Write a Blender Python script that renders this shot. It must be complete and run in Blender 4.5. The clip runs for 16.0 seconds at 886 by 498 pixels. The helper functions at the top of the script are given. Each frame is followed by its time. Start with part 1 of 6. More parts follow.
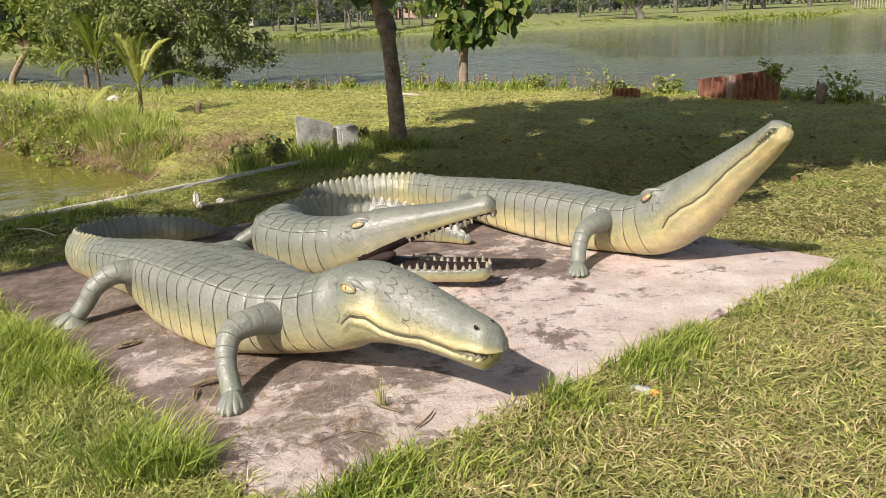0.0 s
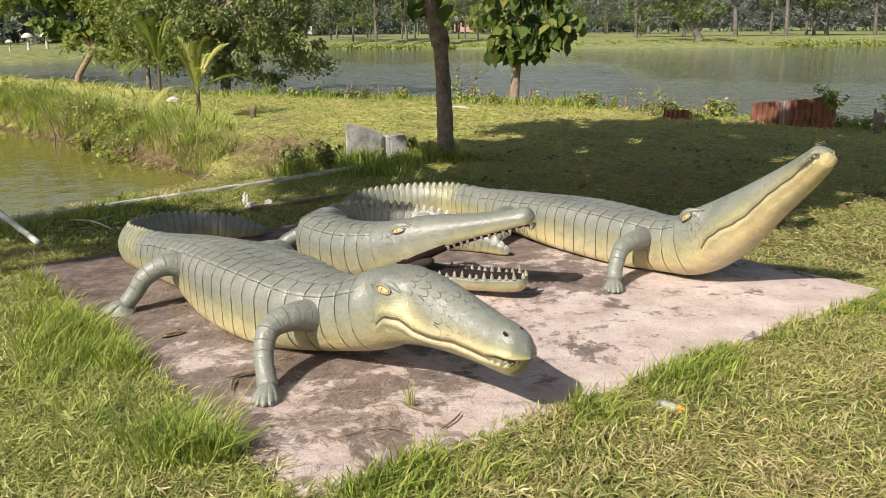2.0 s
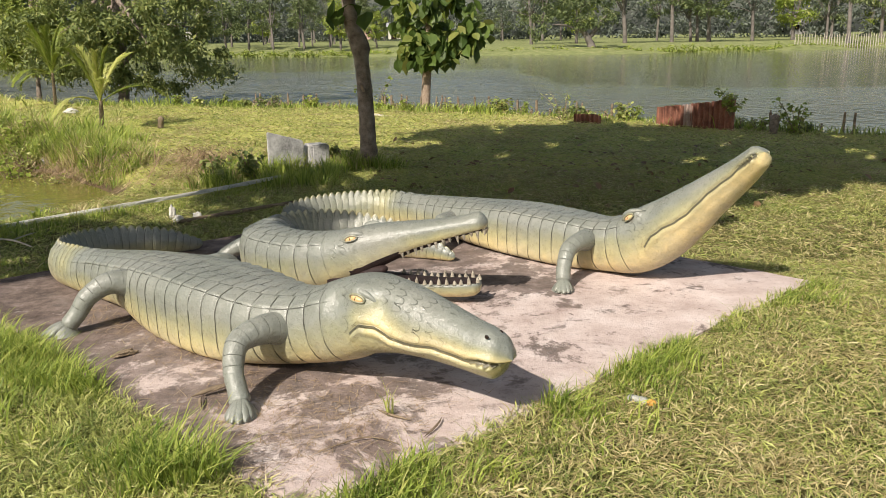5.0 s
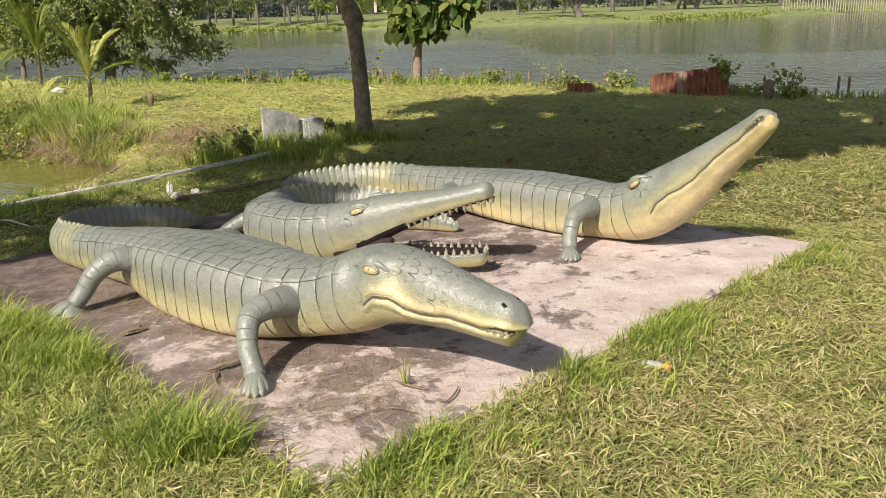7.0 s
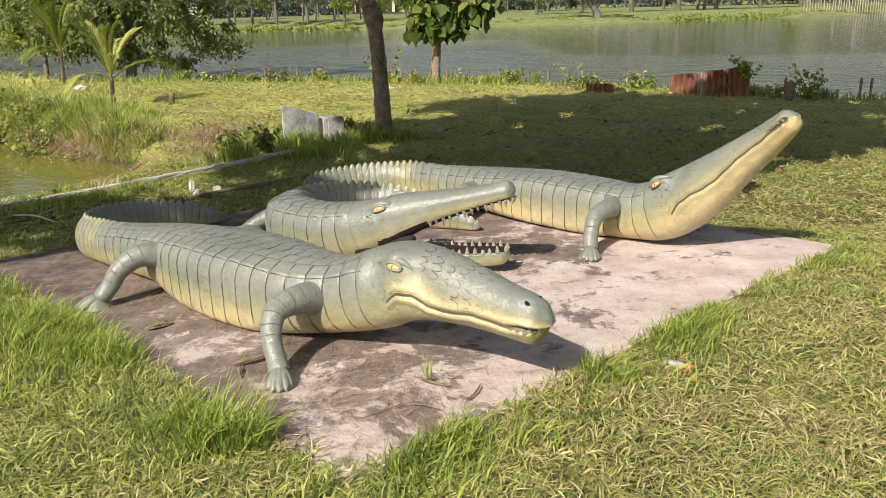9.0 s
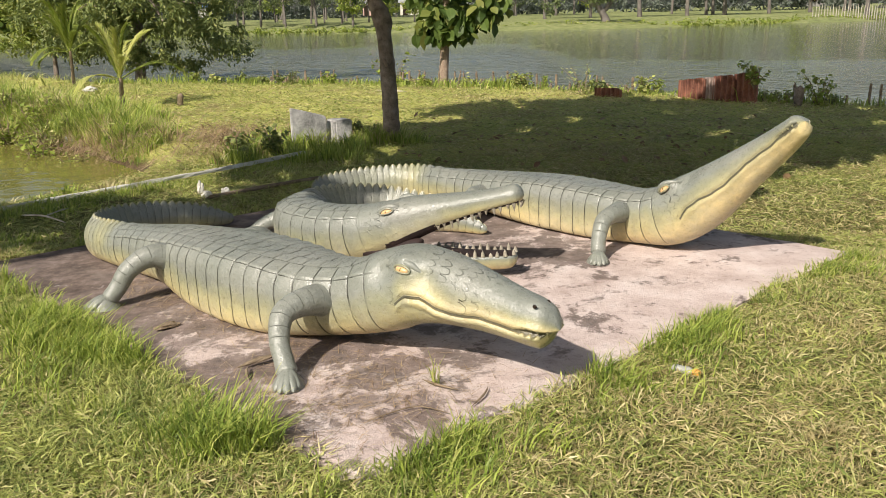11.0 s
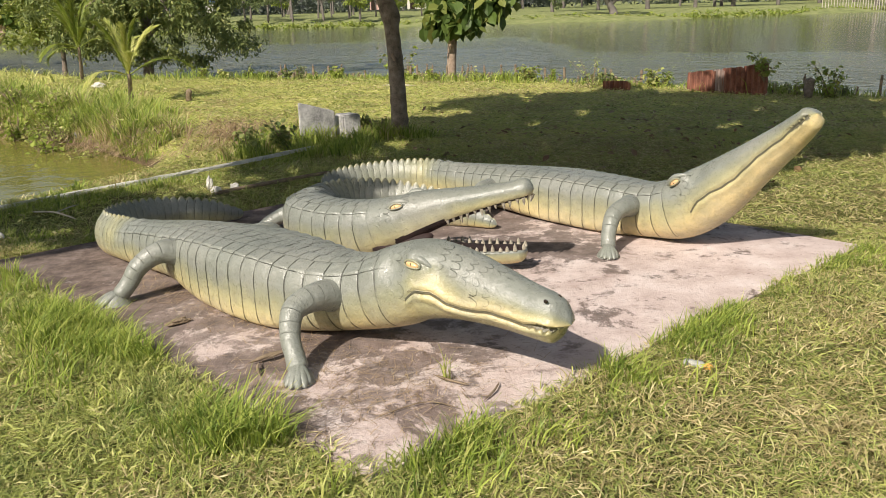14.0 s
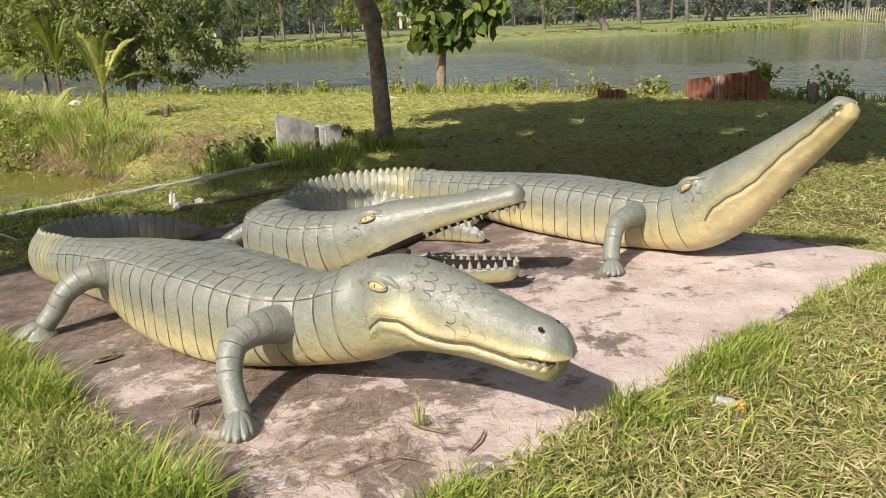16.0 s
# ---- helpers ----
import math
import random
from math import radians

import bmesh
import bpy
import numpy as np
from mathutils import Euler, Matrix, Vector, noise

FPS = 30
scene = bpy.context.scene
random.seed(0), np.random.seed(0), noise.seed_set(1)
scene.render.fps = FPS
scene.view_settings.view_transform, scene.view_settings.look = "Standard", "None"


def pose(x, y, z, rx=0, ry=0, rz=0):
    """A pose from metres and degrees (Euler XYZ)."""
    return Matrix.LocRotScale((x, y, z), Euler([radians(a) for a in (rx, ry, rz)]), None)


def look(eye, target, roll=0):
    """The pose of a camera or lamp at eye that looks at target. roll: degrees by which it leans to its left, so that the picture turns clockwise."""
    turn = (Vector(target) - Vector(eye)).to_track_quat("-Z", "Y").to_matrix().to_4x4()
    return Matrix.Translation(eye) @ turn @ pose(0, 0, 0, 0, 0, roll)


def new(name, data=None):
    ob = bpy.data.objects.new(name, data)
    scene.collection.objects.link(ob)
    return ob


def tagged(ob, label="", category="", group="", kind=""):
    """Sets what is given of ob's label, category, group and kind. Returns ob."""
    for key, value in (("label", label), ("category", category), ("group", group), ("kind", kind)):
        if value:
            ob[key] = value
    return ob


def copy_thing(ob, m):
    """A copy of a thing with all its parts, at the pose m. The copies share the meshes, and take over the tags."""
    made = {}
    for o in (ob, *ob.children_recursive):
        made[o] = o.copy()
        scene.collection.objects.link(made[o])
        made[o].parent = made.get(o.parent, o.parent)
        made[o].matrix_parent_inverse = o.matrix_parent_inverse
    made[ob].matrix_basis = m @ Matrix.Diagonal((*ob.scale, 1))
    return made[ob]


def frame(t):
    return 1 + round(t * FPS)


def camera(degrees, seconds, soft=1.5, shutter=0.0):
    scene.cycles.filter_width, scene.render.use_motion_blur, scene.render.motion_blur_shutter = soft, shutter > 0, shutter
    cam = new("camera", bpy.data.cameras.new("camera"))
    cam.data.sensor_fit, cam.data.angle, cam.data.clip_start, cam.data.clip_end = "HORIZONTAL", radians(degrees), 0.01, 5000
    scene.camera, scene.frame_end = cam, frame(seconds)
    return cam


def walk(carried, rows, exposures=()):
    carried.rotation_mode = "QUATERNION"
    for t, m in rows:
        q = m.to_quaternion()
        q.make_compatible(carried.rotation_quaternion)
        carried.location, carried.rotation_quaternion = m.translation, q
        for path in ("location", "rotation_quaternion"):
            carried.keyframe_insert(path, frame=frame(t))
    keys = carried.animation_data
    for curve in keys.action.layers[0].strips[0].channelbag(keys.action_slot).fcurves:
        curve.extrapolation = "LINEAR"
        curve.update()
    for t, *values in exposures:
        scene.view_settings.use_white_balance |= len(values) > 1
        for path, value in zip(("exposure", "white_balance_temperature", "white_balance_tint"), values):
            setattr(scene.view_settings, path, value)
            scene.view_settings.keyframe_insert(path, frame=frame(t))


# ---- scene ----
cam = camera(56.7, 16.0, soft=0.7)
PATH = [
    (0, (0.426, -0.091, 1.586), (0.331, 1.829, 1.035), -2.5),
    (0.5, (0.401, -0.087, 1.587), (0.29, 1.832, 1.033), -2.3),
    (1, (0.405, -0.088, 1.579), (0.262, 1.831, 1.034), -1.9),
    (1.5, (0.437, -0.126, 1.581), (0.262, 1.795, 1.054), -1.1),
    (2, (0.476, -0.184, 1.581), (0.271, 1.737, 1.064), -0.5),
    (2.5, (0.489, -0.247, 1.571), (0.233, 1.667, 1.052), -0.6),
    (3, (0.465, -0.224, 1.544), (0.151, 1.682, 1.026), -0.6),
    (3.5, (0.432, -0.206, 1.549), (0.113, 1.699, 1.031), -0.5),
    (4, (0.392, -0.19, 1.557), (0.182, 1.734, 1.052), -0.1),
    (4.5, (0.272, -0.212, 1.588), (0.263, 1.725, 1.091), 0.4),
    (6.8, (0.072, -0.196, 1.559), (0.138, 1.722, 0.998), -1.6),
    (7, (0.072, -0.19, 1.558), (0.124, 1.728, 0.994), -1.7),
    (7.5, (0.067, -0.193, 1.559), (0.1, 1.726, 0.994), -1.8),
    (8, (0.061, -0.21, 1.566), (0.085, 1.709, 1.003), -1.7),
    (8.5, (0.048, -0.212, 1.561), (0.067, 1.707, 0.999), -1.7),
    (9, (0.038, -0.215, 1.559), (0.052, 1.704, 0.995), -1.5),
    (11.5, (0.029, -0.216, 1.557), (0.024, 1.707, 1.007), -1.2),
    (12, (0.027, -0.212, 1.555), (0.017, 1.712, 1.011), -1.2),
    (12.5, (0.019, -0.207, 1.558), (0.007, 1.718, 1.015), -1.0),
    (13, (0.018, -0.196, 1.555), (-0.001, 1.728, 1.007), -0.9),
    (13.5, (0.012, -0.202, 1.553), (-0.012, 1.718, 0.994), -1.0),
    (14, (0.019, -0.208, 1.56), (-0.002, 1.709, 0.991), -1.6),
    (14.5, (0.021, -0.203, 1.571), (0.013, 1.716, 1.01), -2.1),
    (15, (0.054, -0.213, 1.567), (0.06, 1.712, 1.022), -2.2),
    (15.5, (0.066, -0.042, 1.522), (0.080, 1.885, 0.987), -2.3),
    (16, (0.102, 0.419, 1.365), (0.092, 2.348, 0.839), -2.4),
]
walk(cam, [(t, look(eye, target, roll)) for t, eye, target, roll in PATH])

# ---------------------------------------------------------------- light
SUN_WAY = Vector((0.50, 0.76, -0.79)).normalized()      # the way the sunlight travels
sun_data = bpy.data.lights.new("sun", "SUN")
sun_data.energy, sun_data.angle, sun_data.color = 5.0, radians(0.6), (1.0, 0.905, 0.80)
sun = new("sun", sun_data)
sun.matrix_world = Matrix.Translation((-6, -8, 12)) @ SUN_WAY.to_track_quat("-Z", "Y").to_matrix().to_4x4()
world = bpy.data.worlds.new("world")
scene.world = world
world.use_nodes = True
wn = world.node_tree.nodes
sky = wn.new("ShaderNodeTexSky")
sky.sky_type, sky.sun_disc = "NISHITA", False
sky.sun_elevation = math.asin(-SUN_WAY.z)
sky.sun_rotation = math.atan2(-SUN_WAY.x, -SUN_WAY.y)
sky.air_density, sky.dust_density, sky.ozone_density = 1.2, 3.0, 1.0
wn["Background"].inputs["Strength"].default_value = 0.074
world.node_tree.links.new(sky.outputs[0], wn["Background"].inputs["Color"])
scene.view_settings.exposure = 0.334

# ---------------------------------------------------------------- materials


class Mat:
    """A node material with short ways to wire it."""

    def __init__(self, name, rough=0.8, metal=0.0, spec=0.4):
        self.m = bpy.data.materials.new(name)
        self.m.use_nodes = True
        self.t = self.m.node_tree
        self.b = self.t.nodes["Principled BSDF"]
        self.b.inputs["Roughness"].default_value = rough
        self.b.inputs["Metallic"].default_value = metal
        self.b.inputs["Specular IOR Level"].default_value = spec
        self.co = None

    def n(self, kind, **kw):
        node = self.t.nodes.new("ShaderNode" + kind)
        for k, v in kw.items():
            node.inputs[k].default_value = v
        return node

    def wire(self, a, b):
        self.t.links.new(a, b)

    def coord(self, which="Object"):
        if which == "World":
            return self.n("NewGeometry").outputs["Position"]
        return self.n("TexCoord").outputs[which]

    def noise(self, scale, detail=4.0, rough=0.55, where=None, dist=0.0):
        nd = self.n("TexNoise", Scale=scale, Detail=detail, Roughness=rough, Distortion=dist)
        self.wire(where if where is not None else self.coord(), nd.inputs["Vector"])
        return nd.outputs["Fac"]

    def ramp(self, fac, stops):
        r = self.n("ValToRGB")
        els = r.color_ramp.elements
        while len(els) < len(stops):
            els.new(0.5)
        for e, (p, c) in zip(els, stops):
            e.position = p
            e.color = (c, c, c, 1) if isinstance(c, (int, float)) else (*c, 1)
        self.wire(fac, r.inputs["Fac"])
        return r.outputs["Color"]

    def mix(self, fac, a, b, how="MIX"):
        mx = self.t.nodes.new("ShaderNodeMix")
        mx.data_type, mx.blend_type = "RGBA", how
        for sock, v in ((mx.inputs[0], fac), (mx.inputs[6], a), (mx.inputs[7], b)):
            if isinstance(v, (int, float)):
                sock.default_value = v
            elif isinstance(v, tuple):
                sock.default_value = (*v, 1)
            else:
                self.wire(v, sock)
        return mx.outputs[2]

    def math(self, op, a, b=0.0, c=0.0):
        nd = self.t.nodes.new("ShaderNodeMath")
        nd.operation = op
        for sock, v in zip(nd.inputs, (a, b, c)):
            if isinstance(v, (int, float)):
                sock.default_value = v
            else:
                self.wire(v, sock)
        return nd.outputs[0]

    def bump(self, height, dist=0.01, strength=1.0):
        bp = self.n("Bump", Strength=strength, Distance=dist)
        self.wire(height, bp.inputs["Height"])
        self.wire(bp.outputs[0], self.b.inputs["Normal"])

    def colour(self, c):
        if isinstance(c, tuple):
            self.b.inputs["Base Color"].default_value = (*c, 1)
        else:
            self.wire(c, self.b.inputs["Base Color"])
        return self


def plain_mat(name, a, b, scale=8.0, rough=0.8, bump=0.004, metal=0.0, spec=0.4):
    """Two tones mottled at two sizes, with fine relief."""
    m = Mat(name, rough, metal, spec)
    big, fine = m.noise(scale), m.noise(scale * 9, 3)
    f = m.math("ADD", m.math("MULTIPLY", big, 0.7), m.math("MULTIPLY", fine, 0.3))
    m.colour(m.mix(m.ramp(f, [(0.35, 0.0), (0.65, 1.0)]), a, b))
    m.bump(m.math("ADD", fine, big), bump)
    return m.m


def leaf_mat(name, dark, light, dry=None, through_light=0.35, patch=1.3):
    """Thin leaves: each its own tone, lit through from behind."""
    m = Mat(name, 0.5, 0, 0.35)
    geo = m.n("NewGeometry")
    rnd = geo.outputs["Random Per Island"]
    stops = [(0.0, dark), (0.75, light)] + ([(0.97, dry)] if dry else [])
    col = m.ramp(rnd, stops)
    col = m.mix(0.35, col, m.ramp(m.noise(patch, 3, where=geo.outputs["Position"]), [(0.3, dark), (0.7, light)]))
    m.colour(col)
    tr = m.n("BsdfTranslucent")
    m.wire(col, tr.inputs["Color"])
    mx = m.n("MixShader")
    mx.inputs[0].default_value = through_light
    m.wire(m.b.outputs[0], mx.inputs[1])
    m.wire(tr.outputs[0], mx.inputs[2])
    m.wire(mx.outputs[0], m.t.nodes["Material Output"].inputs["Surface"])
    return m.m


def skin_mat():
    """Airbrushed statue paint on rough cement: grey-green back, yellow belly, dark cuts between the scutes and round the scales."""
    m = Mat("statue_paint", 0.4, 0, 0.55)

    def attr(name):
        a = m.t.nodes.new("ShaderNodeAttribute")
        a.attribute_name = name
        sk = m.n("SeparateXYZ")
        m.wire(a.outputs["Vector"], sk.inputs[0])
        return sk.outputs

    paint, head, across = attr("skin")
    ring, lane, lip = attr("lines")
    girth, on_back, olive = attr("zones")
    pos = m.coord("World")
    wob = m.noise(5.0, 3, where=pos)
    fine = m.noise(70.0, 5, 0.7, where=pos)
    lumpy = m.noise(16.0, 4, 0.6, where=pos)
    jig = m.math("MULTIPLY", m.math("SUBTRACT", m.noise(7.0, 3, where=pos), 0.5), 0.55)

    def cuts(value, half):
        """1 on every whole number of value, half wide."""
        off = m.math("ABSOLUTE", m.math("SUBTRACT", m.math("FRACT", m.math("ADD", value, 0.5)), 0.5))
        return m.ramp(m.math("DIVIDE", off, half), [(0.35, 1.0), (1.0, 0.0)])

    p = m.math("ADD", paint, m.math("MULTIPLY", m.math("SUBTRACT", wob, 0.5), 0.45))
    col = m.ramp(p, [(0.16, (0.215, 0.23, 0.20)), (0.40, (0.265, 0.27, 0.175)), (0.68, (0.425, 0.385, 0.20)), (1.0, (0.66, 0.535, 0.265))])
    col = m.mix(olive, col, (0.26, 0.255, 0.12))
    dust = m.ramp(m.noise(2.2, 6, 0.65, where=pos), [(0.42, 0.0), (0.72, 0.6)])
    col = m.mix(dust, col, (0.31, 0.31, 0.275))
    col = m.mix(m.ramp(lumpy, [(0.3, 0.3), (0.6, 0.0)]), col, (0.12, 0.125, 0.10))
    fleck = m.ramp(m.noise(38.0, 5, 0.8, where=pos), [(0.63, 0.0), (0.72, 0.6)])
    col = m.mix(fleck, col, (0.085, 0.085, 0.07))
    chip = m.ramp(m.noise(52.0, 4, 0.7, where=pos), [(0.69, 0.0), (0.73, 0.7)])
    col = m.mix(chip, col, (0.50, 0.49, 0.44))
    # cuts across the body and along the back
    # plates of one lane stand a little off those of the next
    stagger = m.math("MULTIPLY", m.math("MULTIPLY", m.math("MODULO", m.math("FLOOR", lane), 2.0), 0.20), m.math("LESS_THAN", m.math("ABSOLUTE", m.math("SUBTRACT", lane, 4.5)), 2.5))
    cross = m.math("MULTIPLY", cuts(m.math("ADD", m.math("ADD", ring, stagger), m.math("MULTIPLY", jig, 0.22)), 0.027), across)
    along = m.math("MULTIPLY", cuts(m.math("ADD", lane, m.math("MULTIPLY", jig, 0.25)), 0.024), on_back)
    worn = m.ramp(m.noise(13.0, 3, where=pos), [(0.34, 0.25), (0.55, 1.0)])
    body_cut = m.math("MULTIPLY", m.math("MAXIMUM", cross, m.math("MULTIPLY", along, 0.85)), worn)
    # rows of scales on the head, each an arc open towards the neck
    u = m.math("ADD", m.math("MULTIPLY", ring, 1.66), m.math("MULTIPLY", jig, 2.2))
    v = m.math("ADD", m.math("MULTIPLY", girth, 10.5), m.math("MULTIPLY", wob, 2.6))
    v = m.math("ADD", v, m.math("MULTIPLY", m.math("MODULO", m.math("FLOOR", u), 2.0), 0.5))
    fu, fv = m.math("SUBTRACT", m.math("FRACT", u), 0.42), m.math("SUBTRACT", m.math("FRACT", v), 0.5)
    rad = m.math("SQRT", m.math("ADD", m.math("MULTIPLY", fu, fu), m.math("MULTIPLY", fv, fv)))
    arc = m.ramp(m.math("ABSOLUTE", m.math("SUBTRACT", rad, 0.44)), [(0.014, 1.0), (0.042, 0.0)])
    arc = m.math("MULTIPLY", arc, m.math("GREATER_THAN", fu, -0.12))
    keep = m.ramp(m.noise(6.0, 2, where=pos), [(0.42, 0.0), (0.56, 1.0)])
    scale = m.math("MULTIPLY", m.math("MULTIPLY", arc, keep), head)
    # the line of the shut mouth
    mouth = m.ramp(m.math("DIVIDE", m.math("ABSOLUTE", lip), 0.0085), [(0.45, 1.0), (1.0, 0.0)])
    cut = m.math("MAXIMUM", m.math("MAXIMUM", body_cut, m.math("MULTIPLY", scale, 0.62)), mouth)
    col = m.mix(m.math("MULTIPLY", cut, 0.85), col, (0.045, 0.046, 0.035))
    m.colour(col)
    m.wire(m.ramp(fine, [(0.3, 0.20), (0.7, 0.46)]), m.b.inputs["Roughness"])
    h = m.math("SUBTRACT", m.math("ADD", m.math("MULTIPLY", fine, 0.42), m.math("MULTIPLY", lumpy, 1.1)), cut)
    m.bump(h, 0.007, 1.0)
    return m.m


def slab_mat():
    """Weathered concrete: pinkish grey, black-brown mould in blots, pale worn patches."""
    m = Mat("old_concrete", 0.9, 0, 0.25)
    pos = m.coord("World")
    col = m.ramp(m.noise(3.0, 8, 0.7, where=pos), [(0.3, (0.38, 0.295, 0.265)), (0.5, (0.545, 0.455, 0.42)), (0.75, (0.68, 0.61, 0.58))])
    sx = m.n("SeparateXYZ")
    m.wire(pos, sx.inputs[0])
    # the mould grows towards the back left of the slab
    lean = m.math("ADD", m.math("MULTIPLY", sx.outputs[0], -0.052), m.math("SUBTRACT", m.math("MULTIPLY", sx.outputs[1], 0.030), 0.062))
    big = m.ramp(m.math("ADD", m.noise(1.15, 9, 0.72, where=pos, dist=0.3), lean), [(0.545, 0.0), (0.575, 0.8), (0.72, 0.96)])
    # and in a damp hollow near the front corner
    hx, hy = m.math("DIVIDE", m.math("ADD", sx.outputs[0], 0.08), 0.55), m.math("DIVIDE", m.math("SUBTRACT", sx.outputs[1], 2.98), 0.36)
    hollow = m.math("SUBTRACT", 1.0, m.math("ADD", m.math("MULTIPLY", hx, hx), m.math("MULTIPLY", hy, hy)))
    lean = m.math("ADD", lean, m.math("MULTIPLY", m.math("MAXIMUM", hollow, 0.0), 0.030))
    mid = m.ramp(m.math("ADD", m.noise(4.2, 8, 0.74, where=pos, dist=0.3), m.math("MULTIPLY", lean, 1.1)), [(0.56, 0.0), (0.64, 0.70)])
    spots = m.math("MAXIMUM", big, mid)
    crust = m.ramp(m.noise(8, 6, 0.7, where=pos), [(0.3, (0.035, 0.027, 0.023)), (0.5, (0.12, 0.09, 0.075)), (0.75, (0.26, 0.205, 0.18))])
    col = m.mix(spots, col, crust)
    pale = m.ramp(m.noise(6.0, 5, 0.7, where=pos, dist=0.6), [(0.62, 0.0), (0.70, 0.55)])
    col = m.mix(pale, col, (0.66, 0.61, 0.57))
    grit = m.ramp(m.noise(26.0, 6, 0.8, where=pos), [(0.58, 0.0), (0.64, 0.55)])
    col = m.mix(grit, col, (0.16, 0.125, 0.105))
    m.colour(col)
    m.bump(m.math("ADD", m.noise(40.0, 6, 0.7, where=pos), m.math("MULTIPLY", spots, -0.4)), 0.006)
    return m.m


def ground_mat():
    """Lawn soil: straw, moss-green turf and bare earth in patches."""
    m = Mat("turf", 0.95, 0, 0.15)
    pos = m.coord("World")
    turf = m.ramp(m.noise(45.0, 8, 0.8, where=pos), [(0.36, (0.018, 0.022, 0.008)), (0.5, (0.14, 0.15, 0.042)), (0.66, (0.36, 0.35, 0.125))])
    lawn = m.ramp(m.noise(38.0, 8, 0.8, where=pos), [(0.34, (0.14, 0.16, 0.035)), (0.5, (0.50, 0.50, 0.14)), (0.66, (0.70, 0.66, 0.26))])
    straw = m.ramp(m.noise(60.0, 8, 0.8, where=pos), [(0.32, (0.05, 0.04, 0.02)), (0.5, (0.20, 0.165, 0.08)), (0.68, (0.46, 0.39, 0.21))])
    sy = m.n("SeparateXYZ")
    m.wire(pos, sy.inputs[0])
    # shade between blades is put into the near ground colour; brighter lawn beyond
    by_distance = m.math("ADD", sy.outputs[1], m.math("MULTIPLY", m.noise(0.8, 4, where=pos), 4.0))
    turf = m.mix(m.ramp(m.math("DIVIDE", by_distance, 20.0), [(0.45, 0.0), (0.60, 1.0)]), turf, lawn)
    # haze over the far lawn is painted in as a duller green by distance
    park = m.ramp(m.noise(1.2, 8, 0.8, where=pos), [(0.36, (0.12, 0.14, 0.055)), (0.5, (0.22, 0.25, 0.095)), (0.66, (0.33, 0.33, 0.16))])
    far = m.ramp(m.math("DIVIDE", sy.outputs[1], 100.0), [(0.40, 0.0), (0.55, 1.0)])
    col = m.mix(m.ramp(m.noise(0.9, 6, 0.7, where=pos), [(0.47, 0.0), (0.66, 0.85)]), turf, straw)
    col = m.mix(far, col, park)
    sx = m.n("SeparateXYZ")
    m.wire(pos, sx.inputs[0])
    earth = m.ramp(m.math("ADD", m.math("ADD", sx.outputs[2], 0.5), m.math("MULTIPLY", m.noise(2.0, 6, where=pos), 0.30)), [(0.41, 1.0), (0.49, 0.0)])
    near = m.ramp(m.math("DIVIDE", sx.outputs[1], 100.0), [(0.30, 1.0), (0.36, 0.0)])
    col = m.mix(m.math("MULTIPLY", earth, near), col, m.ramp(m.noise(9.0, 6, where=pos), [(0.3, (0.055, 0.04, 0.022)), (0.7, (0.17, 0.125, 0.07))]))
    m.colour(col)
    m.bump(m.noise(30.0, 8, 0.8, where=pos), 0.03)
    return m.m


def water_mat(name, deep, ripple, strength):
    m = Mat(name, 0.05, 0, 0.5)
    m.b.inputs["IOR"].default_value = 1.42
    pos = m.coord("World")
    m.colour(m.mix(m.noise(0.25, 3, where=pos), deep, tuple(c * 1.35 for c in deep)))
    mp = m.n("Mapping")
    mp.inputs["Scale"].default_value = (1.0, 0.8, 1.0)
    m.wire(pos, mp.inputs[0])
    waves = m.math("ADD", m.math("MULTIPLY", m.noise(ripple * 2.6, 2, 0.5, where=mp.outputs[0]), 0.35), m.noise(ripple, 3, 0.55, where=mp.outputs[0]))
    # the breeze ruffles the near water, and dies out over the far and sheltered side
    sx = m.n("SeparateXYZ")
    m.wire(pos, sx.inputs[0])
    gust = m.math("ADD", sx.outputs[1], m.math("MULTIPLY", m.math("SUBTRACT", m.noise(0.09, 4, where=pos), 0.5), 22.0))
    lee = m.ramp(m.math("DIVIDE", sx.outputs[0], sx.outputs[1]), [(0.09, 0.0), (0.17, 1.0)])
    calm = m.ramp(m.math("DIVIDE", m.math("ADD", gust, m.math("MULTIPLY", lee, 21.0)), 100.0), [(0.44, 1.0), (0.56, 0.10)])
    bp = m.n("Bump", Distance=0.25)
    m.wire(waves, bp.inputs["Height"])
    m.wire(m.math("MULTIPLY", calm, strength), bp.inputs["Strength"])
    m.wire(bp.outputs[0], m.b.inputs["Normal"])
    if strength > 0.5:
        # wavelets too small to build
        m.wire(m.ramp(calm, [(0.1, 0.05), (1.0, 0.11)]), m.b.inputs["Roughness"])
    return m.m


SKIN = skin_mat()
SLAB = slab_mat()
TURF = ground_mat()
EYE = plain_mat("eye_yellow", (0.60, 0.35, 0.15), (0.68, 0.46, 0.25), 30, 0.3, 0.0)
PUPIL = plain_mat("pupil_black", (0.015, 0.012, 0.01), (0.03, 0.02, 0.015), 30, 0.2, 0.0)
# maroon taken almost to black, the shade inside the jaws included
MOUTH = plain_mat("mouth_maroon_shade", (0.014, 0.009, 0.008), (0.035, 0.018, 0.016), 20, 0.7)
TOOTH = plain_mat("tooth_cream", (0.20, 0.175, 0.13), (0.46, 0.42, 0.33), 40, 0.5)
LAKE = water_mat("lake_water", (0.115, 0.122, 0.095), 1.9, 1.0)
POND = water_mat("pond_water", (0.135, 0.128, 0.032), 2.2, 0.05)
